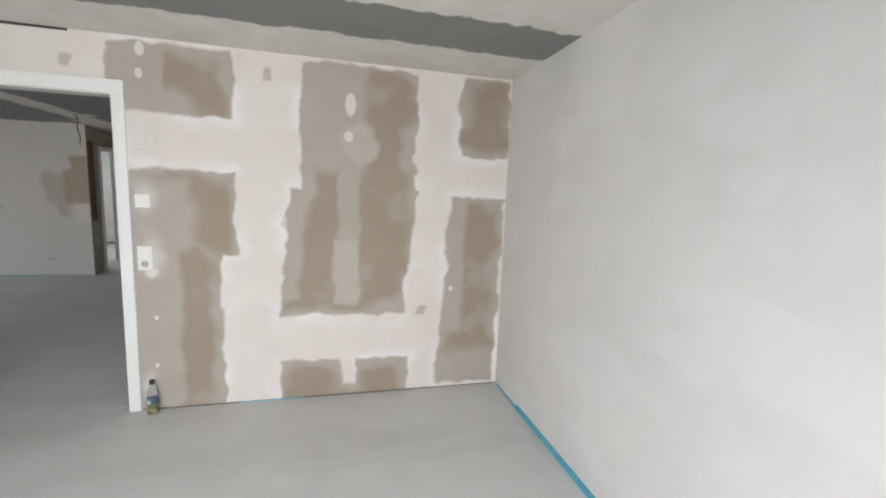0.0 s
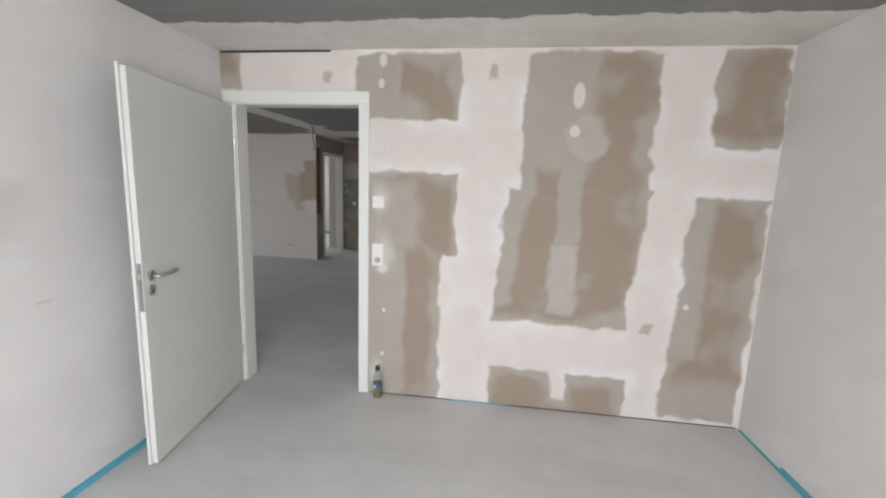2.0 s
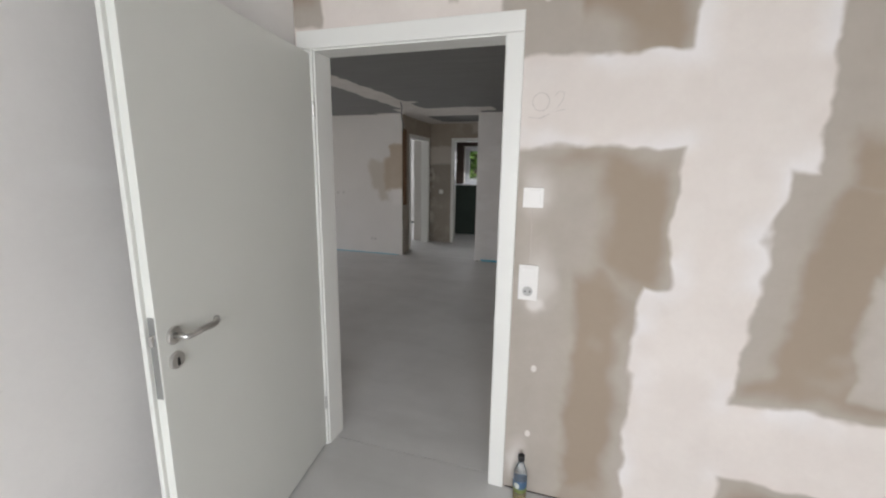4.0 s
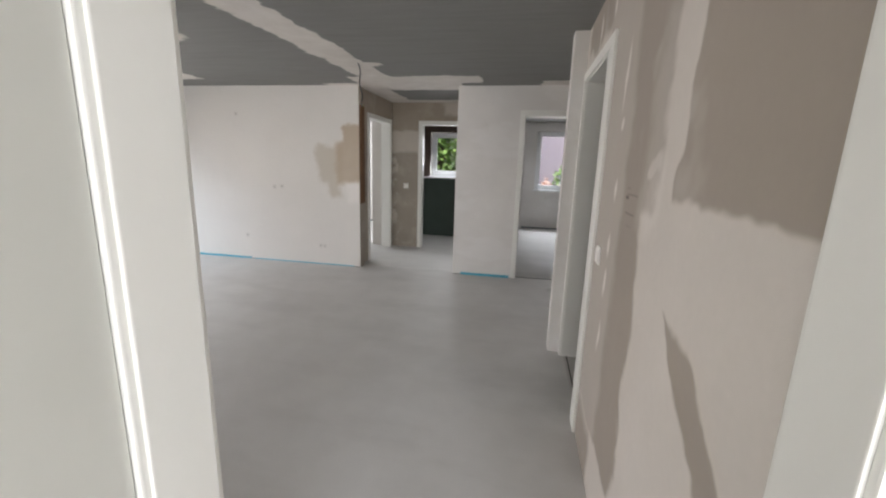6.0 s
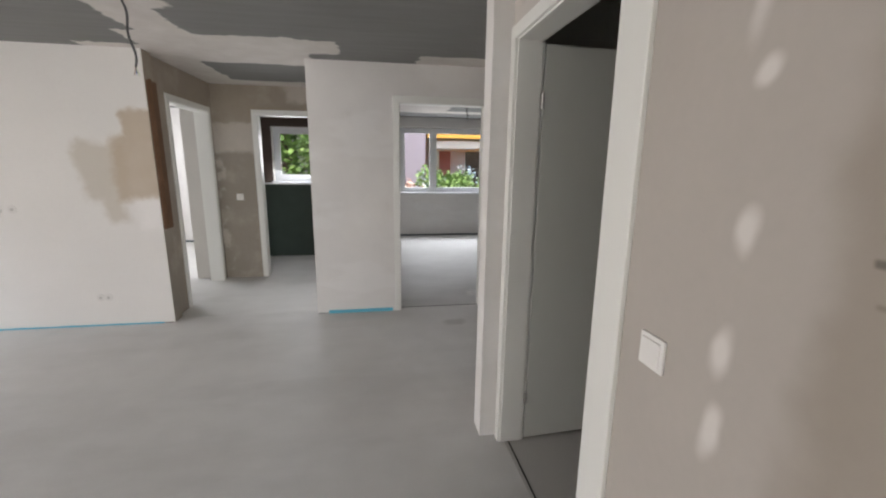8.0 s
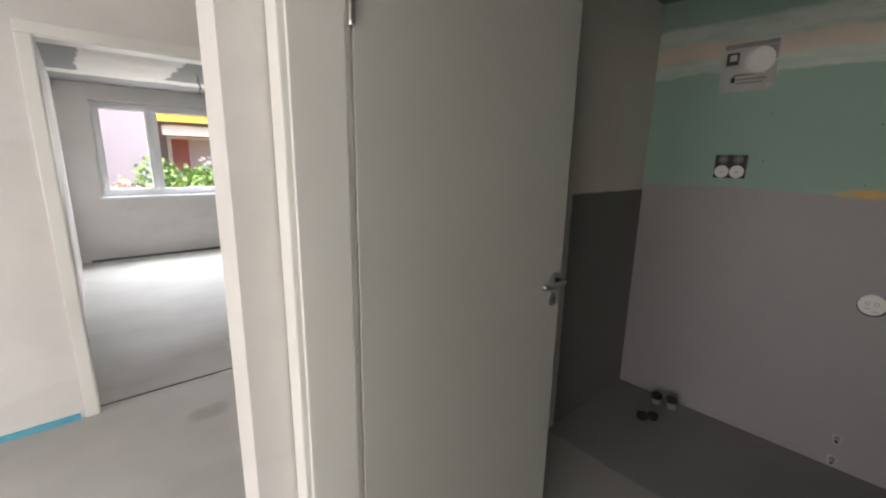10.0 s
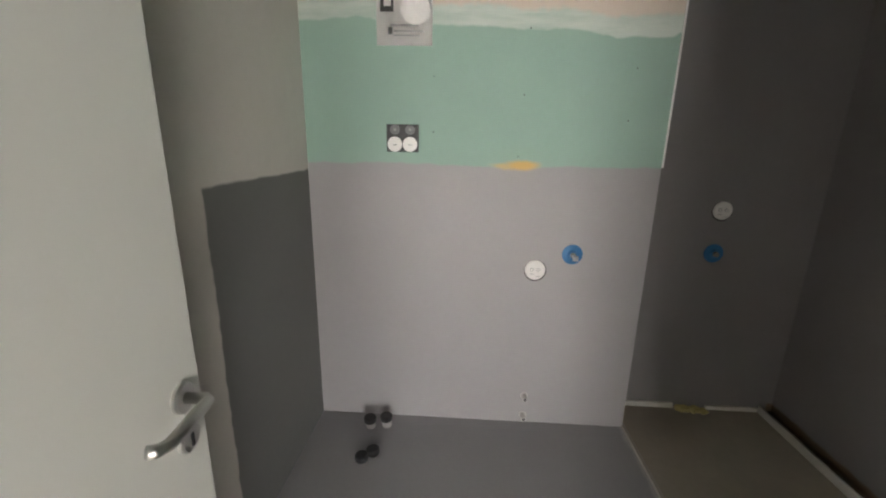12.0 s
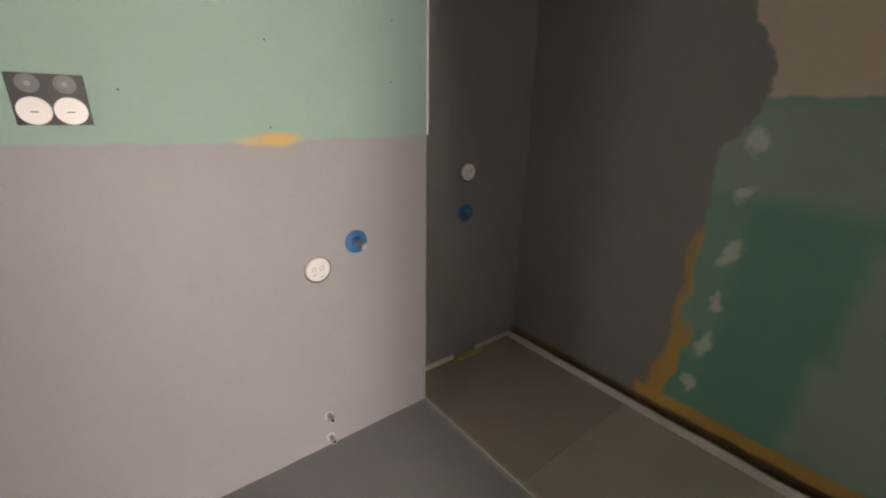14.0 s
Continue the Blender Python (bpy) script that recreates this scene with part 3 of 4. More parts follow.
wall("wall_far", "y", 4.633, 4.78, -6.1, -2.51, [], M_FAR, M_PAINT, "pale plastered wall with a brown patch at its end", reveal=M_BROWN)
slab("pillar", -5.88, -5.62, 4.41, 4.633, -0.1, H, pillar_material(), "plastered square pillar in the corner", "pillar")
# corridor
wall("wall_corridor_west", "x", -2.68, -2.55, 4.78, 6.14, [(5.06, 6.03, -0.1, 2.0)], M_PAINT, M_BROWN, "brown board wall of the corridor")
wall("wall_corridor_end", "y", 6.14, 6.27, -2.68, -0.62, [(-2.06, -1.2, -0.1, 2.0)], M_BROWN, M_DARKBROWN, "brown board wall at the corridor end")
wall("wall_corridor_east", "x", -1.26, -1.14, 4.82, 6.14, [], M_PAINT, M_PAINT, "pale corridor wall")
wall("wall_room_west", "x", -4.8, -4.6, 4.78, 8.7, [(6.2, 7.8, 0.8, 2.2)], M_PAINT, M_PAINT, "pale wall of the side room")
wall("wall_room_north", "y", 8.7, 8.8, -4.8, -2.9, [], M_PAINT, M_PAINT, "pale wall of the side room")
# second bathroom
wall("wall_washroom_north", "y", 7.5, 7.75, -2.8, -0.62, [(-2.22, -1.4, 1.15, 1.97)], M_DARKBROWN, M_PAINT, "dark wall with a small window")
wall("wall_washroom_west", "x", -2.9, -2.8, 6.14, 8.8, [], M_PAINT, M_DARKBROWN, "dark brown wall beside the small window")
slab("washroom_ledge", -2.8, -0.62, 7.36, 7.5, -0.1, 1.11, M_DARKGREEN, "dark green ledge under the small window", "ledge")
slab("trim", -2.8, -0.62, 7.345, 7.5, 1.11, 1.13, M_PVC, "white ledge cover", "ledge")
wall("wall_join_west", "x", -2.8, -2.68, 6.14, 6.27, [], M_BROWN, M_BROWN, "short wall piece")
# second room
wall("wall_second_door", "y", 4.69, 4.82, -1.26, 1.6, [(-0.46, 0.37, -0.1, 2.0)], M_PAINT, M_PAINT, "pale plastered wall around a door opening")
wall("wall_second_north", "y", 9.0, 9.3, -0.62, 3.2, [(-0.18, 1.78, 0.87, 2.13)], M_PAINT, M_PAINT, "pale outer wall with a wide window")
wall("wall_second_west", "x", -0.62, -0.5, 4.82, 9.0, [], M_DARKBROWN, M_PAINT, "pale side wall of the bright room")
wall("wall_second_east", "x", 3.2, 3.3, 4.0, 9.0, [], M_PAINT, M_PAINT, "pale side wall of the bright room")
wall("wall_hall_east", "x", 1.6, 1.7, 3.07, 4.82, [], M_PAINT, M_PAINT, "pale end wall of the side hall")
wall("wall_second_south", "y", 4.7, 4.82, 1.6, 3.2, [], M_PAINT, M_PAINT, "pale wall of the bright room")
# bathroom
wall("wall_bath_door", "x", -0.055, 0.06, 0.125, 3.07, [(1.78, 2.63, -0.1, 2.01)], M_SIDE, M_PAINT, "plasterboard wall with grey filler and white screw spots")
slab("pilaster", -0.15, -0.055, 2.675, 2.80, -0.1, H, M_PAINT, "pale plastered wall end beside the bathroom door", "pillar")
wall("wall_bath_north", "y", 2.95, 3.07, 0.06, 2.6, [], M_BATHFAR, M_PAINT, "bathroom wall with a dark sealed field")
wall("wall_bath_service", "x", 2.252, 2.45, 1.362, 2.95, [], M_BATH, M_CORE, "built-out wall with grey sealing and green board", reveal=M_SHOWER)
wall("wall_shower_east", "x", 2.45, 2.6, 0.3, 2.95, [], M_SHOWER, M_PAINT, "sealed shower wall, its coat toned darker for shade")
wall("wall_bath_south", "y", 0.3, 0.48, 0.06, 2.45, [], M_PAINT, M_SHOWER, "bathroom wall with sealing and green board toned for shade, and orange primer")
slab("floor_5", -0.03, 2.45, 0.48, 2.95, -0.075, 0.002, M_BFLOOR, "bathroom floor, sealed grey with brown shower boards", "floor")


# ---- doors ----
def door_frame(d, w, depth, h=1.985, face=0.065, out=0.014, far_face=0.065):
    """A white frame in local axes: x across the opening 0..w, y through the wall 0..depth."""
    for nm, x0, x1 in (("jamb", -0.025, 0.0), ("jamb", w, w + 0.025)):
        part_box(nm, (x0, x1, 0.0, depth, 0.0, h + 0.0), M_WHITE, d)
    part_box("head_jamb", (-0.025, w + 0.025, 0.0, depth, h, h + 0.025), M_WHITE, d)
    for y0, y1 in ((-out, 0.003), (depth - 0.003, depth + out)):
        for x0, x1 in ((-face, -0.006), (w + 0.006, w + far_face)):
            part_box("casing", (x0, x1, y0, y1, 0.0, h + 0.006), M_WHITE, d, bevel=0.004)
        part_box("head_casing", (-face, w + far_face, y0, y1, h + 0.007, h + face), M_WHITE, d, bevel=0.004)


def door_leaf(d, hinge, angle, w, hz=1.0, h=1.985, t=0.04, turned=False):
    """A leaf from its hinge along local +x, with a rebated edge, handles, keyholes and lock plate. turned: the rebated lip lies on the +y side."""
    before = set(bpy.data.objects)
    m = Matrix.Translation(hinge) @ Matrix.Rotation(radians(angle), 4, "Z")
    bm = bmesh.new()
    box(bm, 0, w - 0.013, -t, 0, 0.012, h - 0.013, 0.002)
    box(bm, 0.004, w, -t, -t + 0.015, 0.011, h, 0.003)
    leaf = part("leaf", bm, M_LEAF, d, "pale flush door leaf", m)
    hx = w - 0.065
    for face, s in ((0.0, 1), (-t, -1)):
        bm = bmesh.new()
        lathe(bm, [(0.026, 0), (0.026, 0.006 * s), (0.023, 0.009 * s)], 24, (hx, face, hz), "y")
        part("rosette", bm, M_STEEL, leaf)
        bm = bmesh.new()
        lathe(bm, [(0.026, 0), (0.026, 0.006 * s), (0.023, 0.009 * s)], 24, (hx, face, hz - 0.075), "y")
        part("key_rosette", bm, M_STEEL, leaf)
        bm = bmesh.new()
        box(bm, hx - 0.004, hx + 0.004, min(face + 0.0092 * s, face + 0.0102 * s), max(face + 0.0092 * s, face + 0.0102 * s), hz - 0.09, hz - 0.066)
        part("keyhole", bm, M_BLACK, leaf)
        bm = bmesh.new()
        y = face + 0.05 * s
        pts = [(hx, face + 0.008 * s, hz), (hx, face + 0.04 * s, hz), (hx - 0.006, y - 0.003 * s, hz), (hx - 0.02, y, hz + 0.002), (hx - 0.05, y, hz + 0.003),
               (hx - 0.08, y, hz + 0.001), (hx - 0.105, y - 0.001 * s, hz), (hx - 0.122, y - 0.006 * s, hz + 0.004), (hx - 0.13, y - 0.014 * s, hz + 0.008)]
        tube(bm, pts, 0.0095, 12)
        smooth(part("door_handle", bm, M_STEEL, leaf, "brushed steel lever handle"))
    part_box("lock_plate", (w - 0.0135, w - 0.0115, -t + 0.017, -t + 0.037, hz - 0.17, hz + 0.07), M_LOCK, leaf, "grey steel lock plate", 0.0005)
    part_box("latch", (w - 0.012, w - 0.002, -t + 0.021, -t + 0.033, hz - 0.01, hz + 0.02), M_STEEL, leaf, "", 0.002)
    for z in (0.25, h - 0.25):
        bm = bmesh.new()
        lathe(bm, [(0.007, -0.035), (0.008, -0.03), (0.008, 0.03), (0.007, 0.035)], 12, (-0.006, 0.004, z))
        part("hinge", bm, M_STEEL, leaf)
    if turned:
        for ob in set(bpy.data.objects) - before:
            ob.data.transform(Matrix.Diagonal((1, -1, 1, 1)))
            ob.data.flip_normals()
    return leaf


d1 = base("door_1", pose(-0.938, 0, 0), "white framed bedroom door standing open", "door", kind="structure")
door_frame(d1, 0.865, 0.125, face=0.083, far_face=0.074)
door_leaf(d1, (-0.015, -0.016, 0), -82.0, 0.955)
d2 = base("door_2", pose(-0.445, 4.69, 0), "white door frame of the bright room", "door frame", kind="structure")
door_frame(d2, 0.80, 0.13)
d3 = base("door_3", pose(-2.05, 6.14, 0), "white door frame at the corridor end", "door frame", kind="structure")
door_frame(d3, 0.80, 0.13)
d4 = base("door_4", pose(-0.055, 2.605, 0, 0, 0, -90), "white framed bathroom door opened into the bathroom", "door", kind="structure")
door_frame(d4, 0.80, 0.115, face=0.062, far_face=0.135)
door_leaf(d4, (-0.005, 0.133, 0), 93.8, 0.909, 1.022, turned=True)
d5 = base("door_5", pose(-2.55, 5.09, 0, 0, 0, 90), "white door frame in the brown corridor wall", "door frame", kind="structure")
door_frame(d5, 0.90, 0.13)


# ---- windows ----
def window(name, m, w, h, depth, lights, label):
    """Local: x along 0..w, y outward through the wall 0..depth, z from 0."""
    win = base(name, m, label, "window", kind="structure")
    y0, y1, f = depth * 0.45, depth * 0.45 + 0.075, 0.055
    bm = bmesh.new()
    box(bm, 0, w, y0, y1, 0, f, 0.004)
    box(bm, 0, w, y0, y1, h - f, h, 0.004)
    box(bm, 0, f, y0, y1, f, h - f, 0.004)
    box(bm, w - f, w, y0, y1, f, h - f, 0.004)
    part("window_frame", bm, M_PVC, win)
    edges = [0.03 + (w - 0.06) * s for s in lights]
    for a, b in zip(edges, edges[1:]):
        bm = bmesh.new()
        s0, s1, g = y0 - 0.018, y1 - 0.02, 0.07
        box(bm, a, b, s0, s1, 0.03, 0.03 + g, 0.004)
        box(bm, a, b, s0, s1, h - 0.03 - g, h - 0.03, 0.004)
        box(bm, a, a + g, s0, s1, 0.03 + g, h - 0.03 - g, 0.004)
        box(bm, b - g, b, s0, s1, 0.03 + g, h - 0.03 - g, 0.004)
        sash = part("sash", bm, M_PVC, win)
        bm = bmesh.new()
        box(bm, a + g, b - g, y0 + 0.02, y0 + 0.026, 0.03 + g, h - 0.03 - g)
        p = part("pane", bm, M_GLASS, sash)
        p.visible_shadow = False
        bm = bmesh.new()
        box(bm, b - 0.045, b - 0.02, s0 - 0.008, s0, h * 0.5 - 0.035, h * 0.5 + 0.035, 0.003)
        box(bm, b - 0.042, b - 0.023, s0 - 0.04, s0 - 0.008, h * 0.5 - 0.01, h * 0.5 + 0.01, 0.003)
        box(bm, b - 0.042, b - 0.023, s0 - 0.045, s0 - 0.03, h * 0.5 - 0.12, h * 0.5 + 0.01, 0.004)
        part("window_handle", bm, M_PVC, sash)
    part_box("window_sill", (-0.03, w + 0.03, -0.02, y0, -0.025, 0.002), M_PVC, win, "", 0.004)
    return win


window("window_1", pose(-0.18, 9.0, 0.87), 1.96, 1.26, 0.3, (0, 0.335, 1), "wide white plastic window onto a garden")
window("window_2", pose(-2.22, 7.5, 1.15), 0.82, 0.82, 0.25, (0, 1), "small white plastic window onto green leaves")
# window_5 is never in view; it is added as a light opening
window("window_5", pose(-6.1, -2.2, 0.05, 0, 0, 90), 3.1, 2.15, 0.3, (0, 0.333, 0.667, 1), "unseen white plastic terrace door, added to light the living room")
window("window_6", pose(-4.6, 6.2, 0.8, 0, 0, 90), 1.6, 1.4, 0.2, (0, 0.5, 1), "white plastic window of the side room")
window("window_3", pose(-6.1, 1.35, 0.88, 0, 0, 90), 2.55, 1.32, 0.3, (0, 0.5, 1), "white plastic living room window")
window("window_4", pose(1.78, -4.6, 0.15, 0, 0, 180), 2.06, 2.1, 0.2, (0, 0.5, 1), "white plastic bedroom window")
slab("ground", -300, 300, -300, 300, -0.9, -0.5, plain("garden_ground", (0.10, 0.13, 0.05), 0.9, amount=0.3), "grassy ground around the house", "ground")
bm = bmesh.new()
box(bm, -0.014, -0.006, 1.805, 2.605, 0.0, 0.0035)
thing("trim", bm, M_HOLE, "dark joint in the floor under the bathroom door", "joint", kind="structure")


# ---- edge strips and joints ----
def strip(x0, x1, y0, y1, h=0.035, label="blue foam edge strip along the foot of the wall", mat=M_BLUE, z=0.0, name="edge_strip"):
    """A soft foam strip, its top edge a little uneven."""
    bm = bmesh.new()
    along_x = (x1 - x0) > (y1 - y0)
    n = max(2, int(max(x1 - x0, y1 - y0) / 0.12))
    rows = []
    for i in range(n + 1):
        f = i / n
        top = z + h * (1 + 0.18 * noise.noise((f * n * 0.9, x0 * 3.1, y0 * 2.3)))
        if along_x:
            x = x0 + f * (x1 - x0)
            rows.append([bm.verts.new(p) for p in ((x, y0, z), (x, y1, z), (x, y1, top), (x, y0, top))])
        else:
            y = y0 + f * (y1 - y0)
            rows.append([bm.verts.new(p) for p in ((x0, y, z), (x1, y, z), (x1, y, top), (x0, y, top))])
    for a, b in zip(rows, rows[1:]):
        for i in range(4):
            j = (i + 1) % 4
            bm.faces.new((a[i], a[j], b[j], b[i]))
    bm.faces.new(rows[0])
    bm.faces.new(rows[-1])
    bmesh.ops.recalc_face_normals(bm, faces=bm.faces)
    return thing(name, bm, mat, label, "edge strip", "foam strips at the wall feet")


strip(2.453, 2.464, -4.5, -0.42)
strip(2.456, 2.464, -0.42, -0.03, 0.010)
strip(-1.036, -1.024, -4.5, -0.1, 0.033)
strip(0.60, 1.00, -0.006, -0.001, 0.006)
strip(-5.55, -4.15, 4.620, 4.632, 0.026)
strip(-4.10, -2.6, 4.624, 4.632, 0.012)
strip(-6.099, -6.088, 1.0, 4.4, 0.04)
strip(-1.15, -0.53, 4.677, 4.689, 0.03)
strip(-0.4, 2.9, 8.988, 8.999, 0.03, "dark foam strip along the foot of the wall", plain("dark_foam", (0.10, 0.13, 0.14), 0.8))
M_PALEFOAM = plain("pale_foam", (0.62, 0.60, 0.54), 0.8, amount=0.12, scale=12.0)
strip(0.10, 2.44, 0.548, 0.560, 0.045, "pale foam strip around the shower floor", M_PALEFOAM, 0.002)
strip(2.436, 2.449, 1.02, 1.35, 0.03, "pale foam strip around the shower floor", M_PALEFOAM, 0.002)
strip(2.436, 2.449, 0.563, 0.84, 0.028, "pale foam strip around the shower floor", M_PALEFOAM, 0.002)
strip(0.12, 2.25, 1.348, 1.364, 0.010, "pale joint between sealed floor and shower boards", plain("pale_joint", (0.50, 0.47, 0.41), 0.85, amount=0.15, scale=14.0), 0.002, "joint_strip")

strip(-4.5, -2.95, 8.688, 8.699, 0.03, "dark foam strip along the foot of the wall", bpy.data.materials["dark_foam"])

# the shower floor boards, with an open joint between them
M_SLAB = plain("brown_shower_board", (0.45, 0.40, 0.32), 0.75, bump=0.1, amount=0.16, scale=3.0, fine=30.0)
M_SLAB2 = plain("pale_shower_board", (0.52, 0.47, 0.385), 0.75, bump=0.1, amount=0.14, scale=3.0, fine=30.0)
for x0, x1, m in ((1.597, 2.434, M_SLAB), (0.66, 1.593, M_SLAB2), (0.10, 0.655, M_SLAB)):
    bm = bmesh.new()
    box(bm, x0, x1, 0.563, 1.346, 0.0025, 0.007, 0.001)
    thing("floor_board", bm, m, "brown board laid in the shower floor", "floor board", "shower floor boards")

# dark open joint above the bedroom door
bm = bmesh.new()
box(bm, -1.03, -0.26, -0.006, -0.0005, 2.311, 2.323, 0.001)
thing("trim", bm, M_HOLE, "dark open joint under the ceiling", "joint", kind="structure")
for x0, x1, y0, y1 in ((0.01, 2.45, -0.003, -0.0005), (-5.6, -2.52, 4.6295, 4.6325), (-1.25, -0.54, 4.6865, 4.6895)):
    bm = bmesh.new()
    box(bm, x0, x1, y0, y1, 0.0005, 0.006)
    thing("trim", bm, M_HOLE, "dark open joint between wall and screed", "joint", kind="structure")
bm = bmesh.new()
box(bm, -0.445, 0.355, 4.758, 4.766, 0.0005, 0.0035)
thing("trim", bm, M_HOLE, "dark joint in the floor under the door of the bright room", "joint", kind="structure")
# brown filling of the gap behind the shower's foam strip, its shade in the colour
bm = bmesh.new()
box(bm, 0.10, 2.44, 0.481, 0.5475, 0.002, 0.012, 0.002)
thing("trim", bm, plain("brown_joint", (0.15, 0.105, 0.065), 0.9, amount=0.2, scale=12.0), "dark brown open joint beside the shower boards", "joint", kind="structure")
# white corner bead on the built-out bathroom wall
bm = bmesh.new()
box(bm, 2.246, 2.262, 1.3545, 1.3615, 1.335, H - 0.005, 0.001)
thing("corner_bead", bm, M_PLASTIC, "white corner bead on the green board edge", "corner bead", kind="structure")


# ---- small fittings ----
def light_switch(m, label, socket=False):
    """Local: plate in the xz plane, front towards -y."""
    s = base("light_switch" if not socket else "switch_and_socket", m, label, "switch")
    h = 0.0405 if not socket else 0.076
    bm = bmesh.new()
    box(bm, -0.0405, 0.0405, -0.008, 0, -h, h, 0.003)
    part("plate", bm, M_PLASTIC, s)
    z = 0 if not socket else 0.036
    bm = bmesh.new()
    box(bm, -0.030, 0.030, -0.013, -0.007, z - 0.030, z + 0.030, 0.002)
    part("rocker", bm, M_PLASTIC, s)
    if socket:
        bm = bmesh.new()
        box(bm, -0.030, 0.030, -0.011, -0.007, -0.066, -0.006, 0.002)
        ins = part("socket_insert", bm, M_PLASTIC, s)
        # well and contact holes are not sunk; their shade is in the colours
        bm = bmesh.new()
        lathe(bm, [(0.021, -0.0105), (0.021, -0.0114), (0.019, -0.0114)], 24, (0, 0, -0.036), "y")
        part("socket_well", bm, plain("socket_shade", (0.45, 0.44, 0.42), 0.5), ins)
        for x in (-0.0095, 0.0095):
            bm = bmesh.new()
            lathe(bm, [(0.0032, -0.0112), (0.0032, -0.0122)], 10, (x, 0, -0.036), "y")
            part("contact_hole", bm, M_BLACK, ins)
    return s


light_switch(pose(0.067, -0.001, 1.365), "white square light switch on filled plasterboard")
light_switch(pose(0.065, -0.001, 1.008), "white switch and socket plate beside the door frame", True)
light_switch(pose(-0.056, 1.546, 1.033, 0, 0, -90), "white square light switch beside the bathroom door")
light_switch(pose(-2.316, 6.139, 1.02), "white square light switch on the brown corridor wall")


def wall_box(m):
    """A flush installation box: dark ring and pale lid with two screw marks."""
    s = base("wall_box", m, "round flush wall box in pale plaster", "wall box", "flush boxes in the living room wall")
    bm = bmesh.new()
    lathe(bm, [(0.034, 0), (0.034, -0.004), (0.029, -0.005)], 20, axis="y")
    part("ring", bm, plain("box_grey", (0.70, 0.675, 0.64), 0.6), s)
    bm = bmesh.new()
    lathe(bm, [(0.012, -0.0052), (0.012, -0.0062)], 16, axis="y")
    part("opening", bm, plain("box_gap", (0.50, 0.48, 0.45), 0.8), s)
    return s


wb = wall_box(pose(-3.73, 4.632, 1.03))
for x, z in ((-3.62, 1.04), (-4.19, 0.34), (-3.08, 0.26), (-3.02, 0.26), (-4.24, 1.97)):
    copy_thing(wb, pose(x, 4.632, z))


def hanging_cable(x, y, length, bend, label):
    """A cut cable end hanging from the ceiling."""
    s = base("cable", pose(x, y, H), label, "cable")
    bm = bmesh.new()
    pts = [(bend * math.sin(2.2 * f) + 0.012 * math.sin(9 * f), 0.4 * bend * f, 0.01 - length * f) for f in [i / 14 for i in range(15)]]
    tube(bm, pts, 0.0065, 8)
    smooth(part("sheath", bm, plain("grey_cable", (0.09, 0.09, 0.09), 0.5), s))
    for k, c in enumerate(((0.25, 0.12, 0.05), (0.05, 0.12, 0.4), (0.35, 0.45, 0.08))):
        bm = bmesh.new()
        e = Vector(pts[-1])
        tube(bm, [e, e + Vector((0.004 * (k - 1), 0.003 * k, -0.02)), e + Vector((0.012 * (k - 1), 0.004 * k, -0.045))], 0.0018, 6)
        part("wire", bm, plain("wire", c, 0.4), s)
    return s


hanging_cable(-2.055, 3.515, 0.36, 0.03, "dark cable end hanging from the living room ceiling")
hanging_cable(-4.35, 3.55, 0.11, 0.03, "short cable end hanging from the ceiling")
hanging_cable(0.74, 7.3, 0.17, 0.03, "short cable end hanging in the bright room")


def bottle():
    """A small clear drink bottle with a black cap and a band label."""
    s = base("bottle", pose(0.085, -0.055, 0), "clear plastic bottle with black cap beside the door frame", "bottle")
    shell = bpy.data.materials.new("clear_plastic")
    shell.use_nodes = True
    b = shell.node_tree.nodes["Principled BSDF"]
    b.inputs["Transmission Weight"].default_value, b.inputs["Roughness"].default_value, b.inputs["IOR"].default_value = 0.9, 0.08, 1.2
    b.inputs["Base Color"].default_value = (0.85, 0.88, 0.9, 1)
    bm = bmesh.new()
    lathe(bm, [(0.022, 0), (0.029, 0.004), (0.031, 0.015), (0.030, 0.05), (0.031, 0.12), (0.029, 0.145), (0.018, 0.175), (0.0125, 0.19), (0.0125, 0.205)], 28)
    smooth(part("bottle_body", bm, shell, s))
    bm = bmesh.new()
    lathe(bm, [(0.012, 0.200), (0.0155, 0.202), (0.0155, 0.222), (0.014, 0.226)], 24)
    part("cap", bm, M_BLACK, s, "black screw cap")
    bm = bmesh.new()
    lathe(bm, [(0.0312, 0.052), (0.0316, 0.055), (0.0316, 0.106), (0.0312, 0.109)], 28)
    g = Graph("bottle_label")
    n = g.node("ShaderNodeTexCoord").outputs["Object"]
    sep = g.node("ShaderNodeSeparateXYZ")
    g.link(n, sep.inputs[0])
    c = g.mix(g.step(sep.outputs[2], 0.068, 0.078), (0.16, 0.19, 0.05), (0.05, 0.11, 0.20))
    c = g.mix(g.disc(sep.outputs[0], sep.outputs[2], -0.012, 0.088, 0.012, 0.014), c, (0.55, 0.56, 0.50))
    part("label", bm, g.finish(c, 0.4), s, "blue and green band label")
    bm = bmesh.new()
    lathe(bm, [(0.026, 0.004), (0.029, 0.008), (0.029, 0.042), (0.028, 0.043)], 24)
    part("drink", bm, plain("amber_drink", (0.30, 0.22, 0.04), 0.3), s, "amber rest of drink")
    return s


bottle()


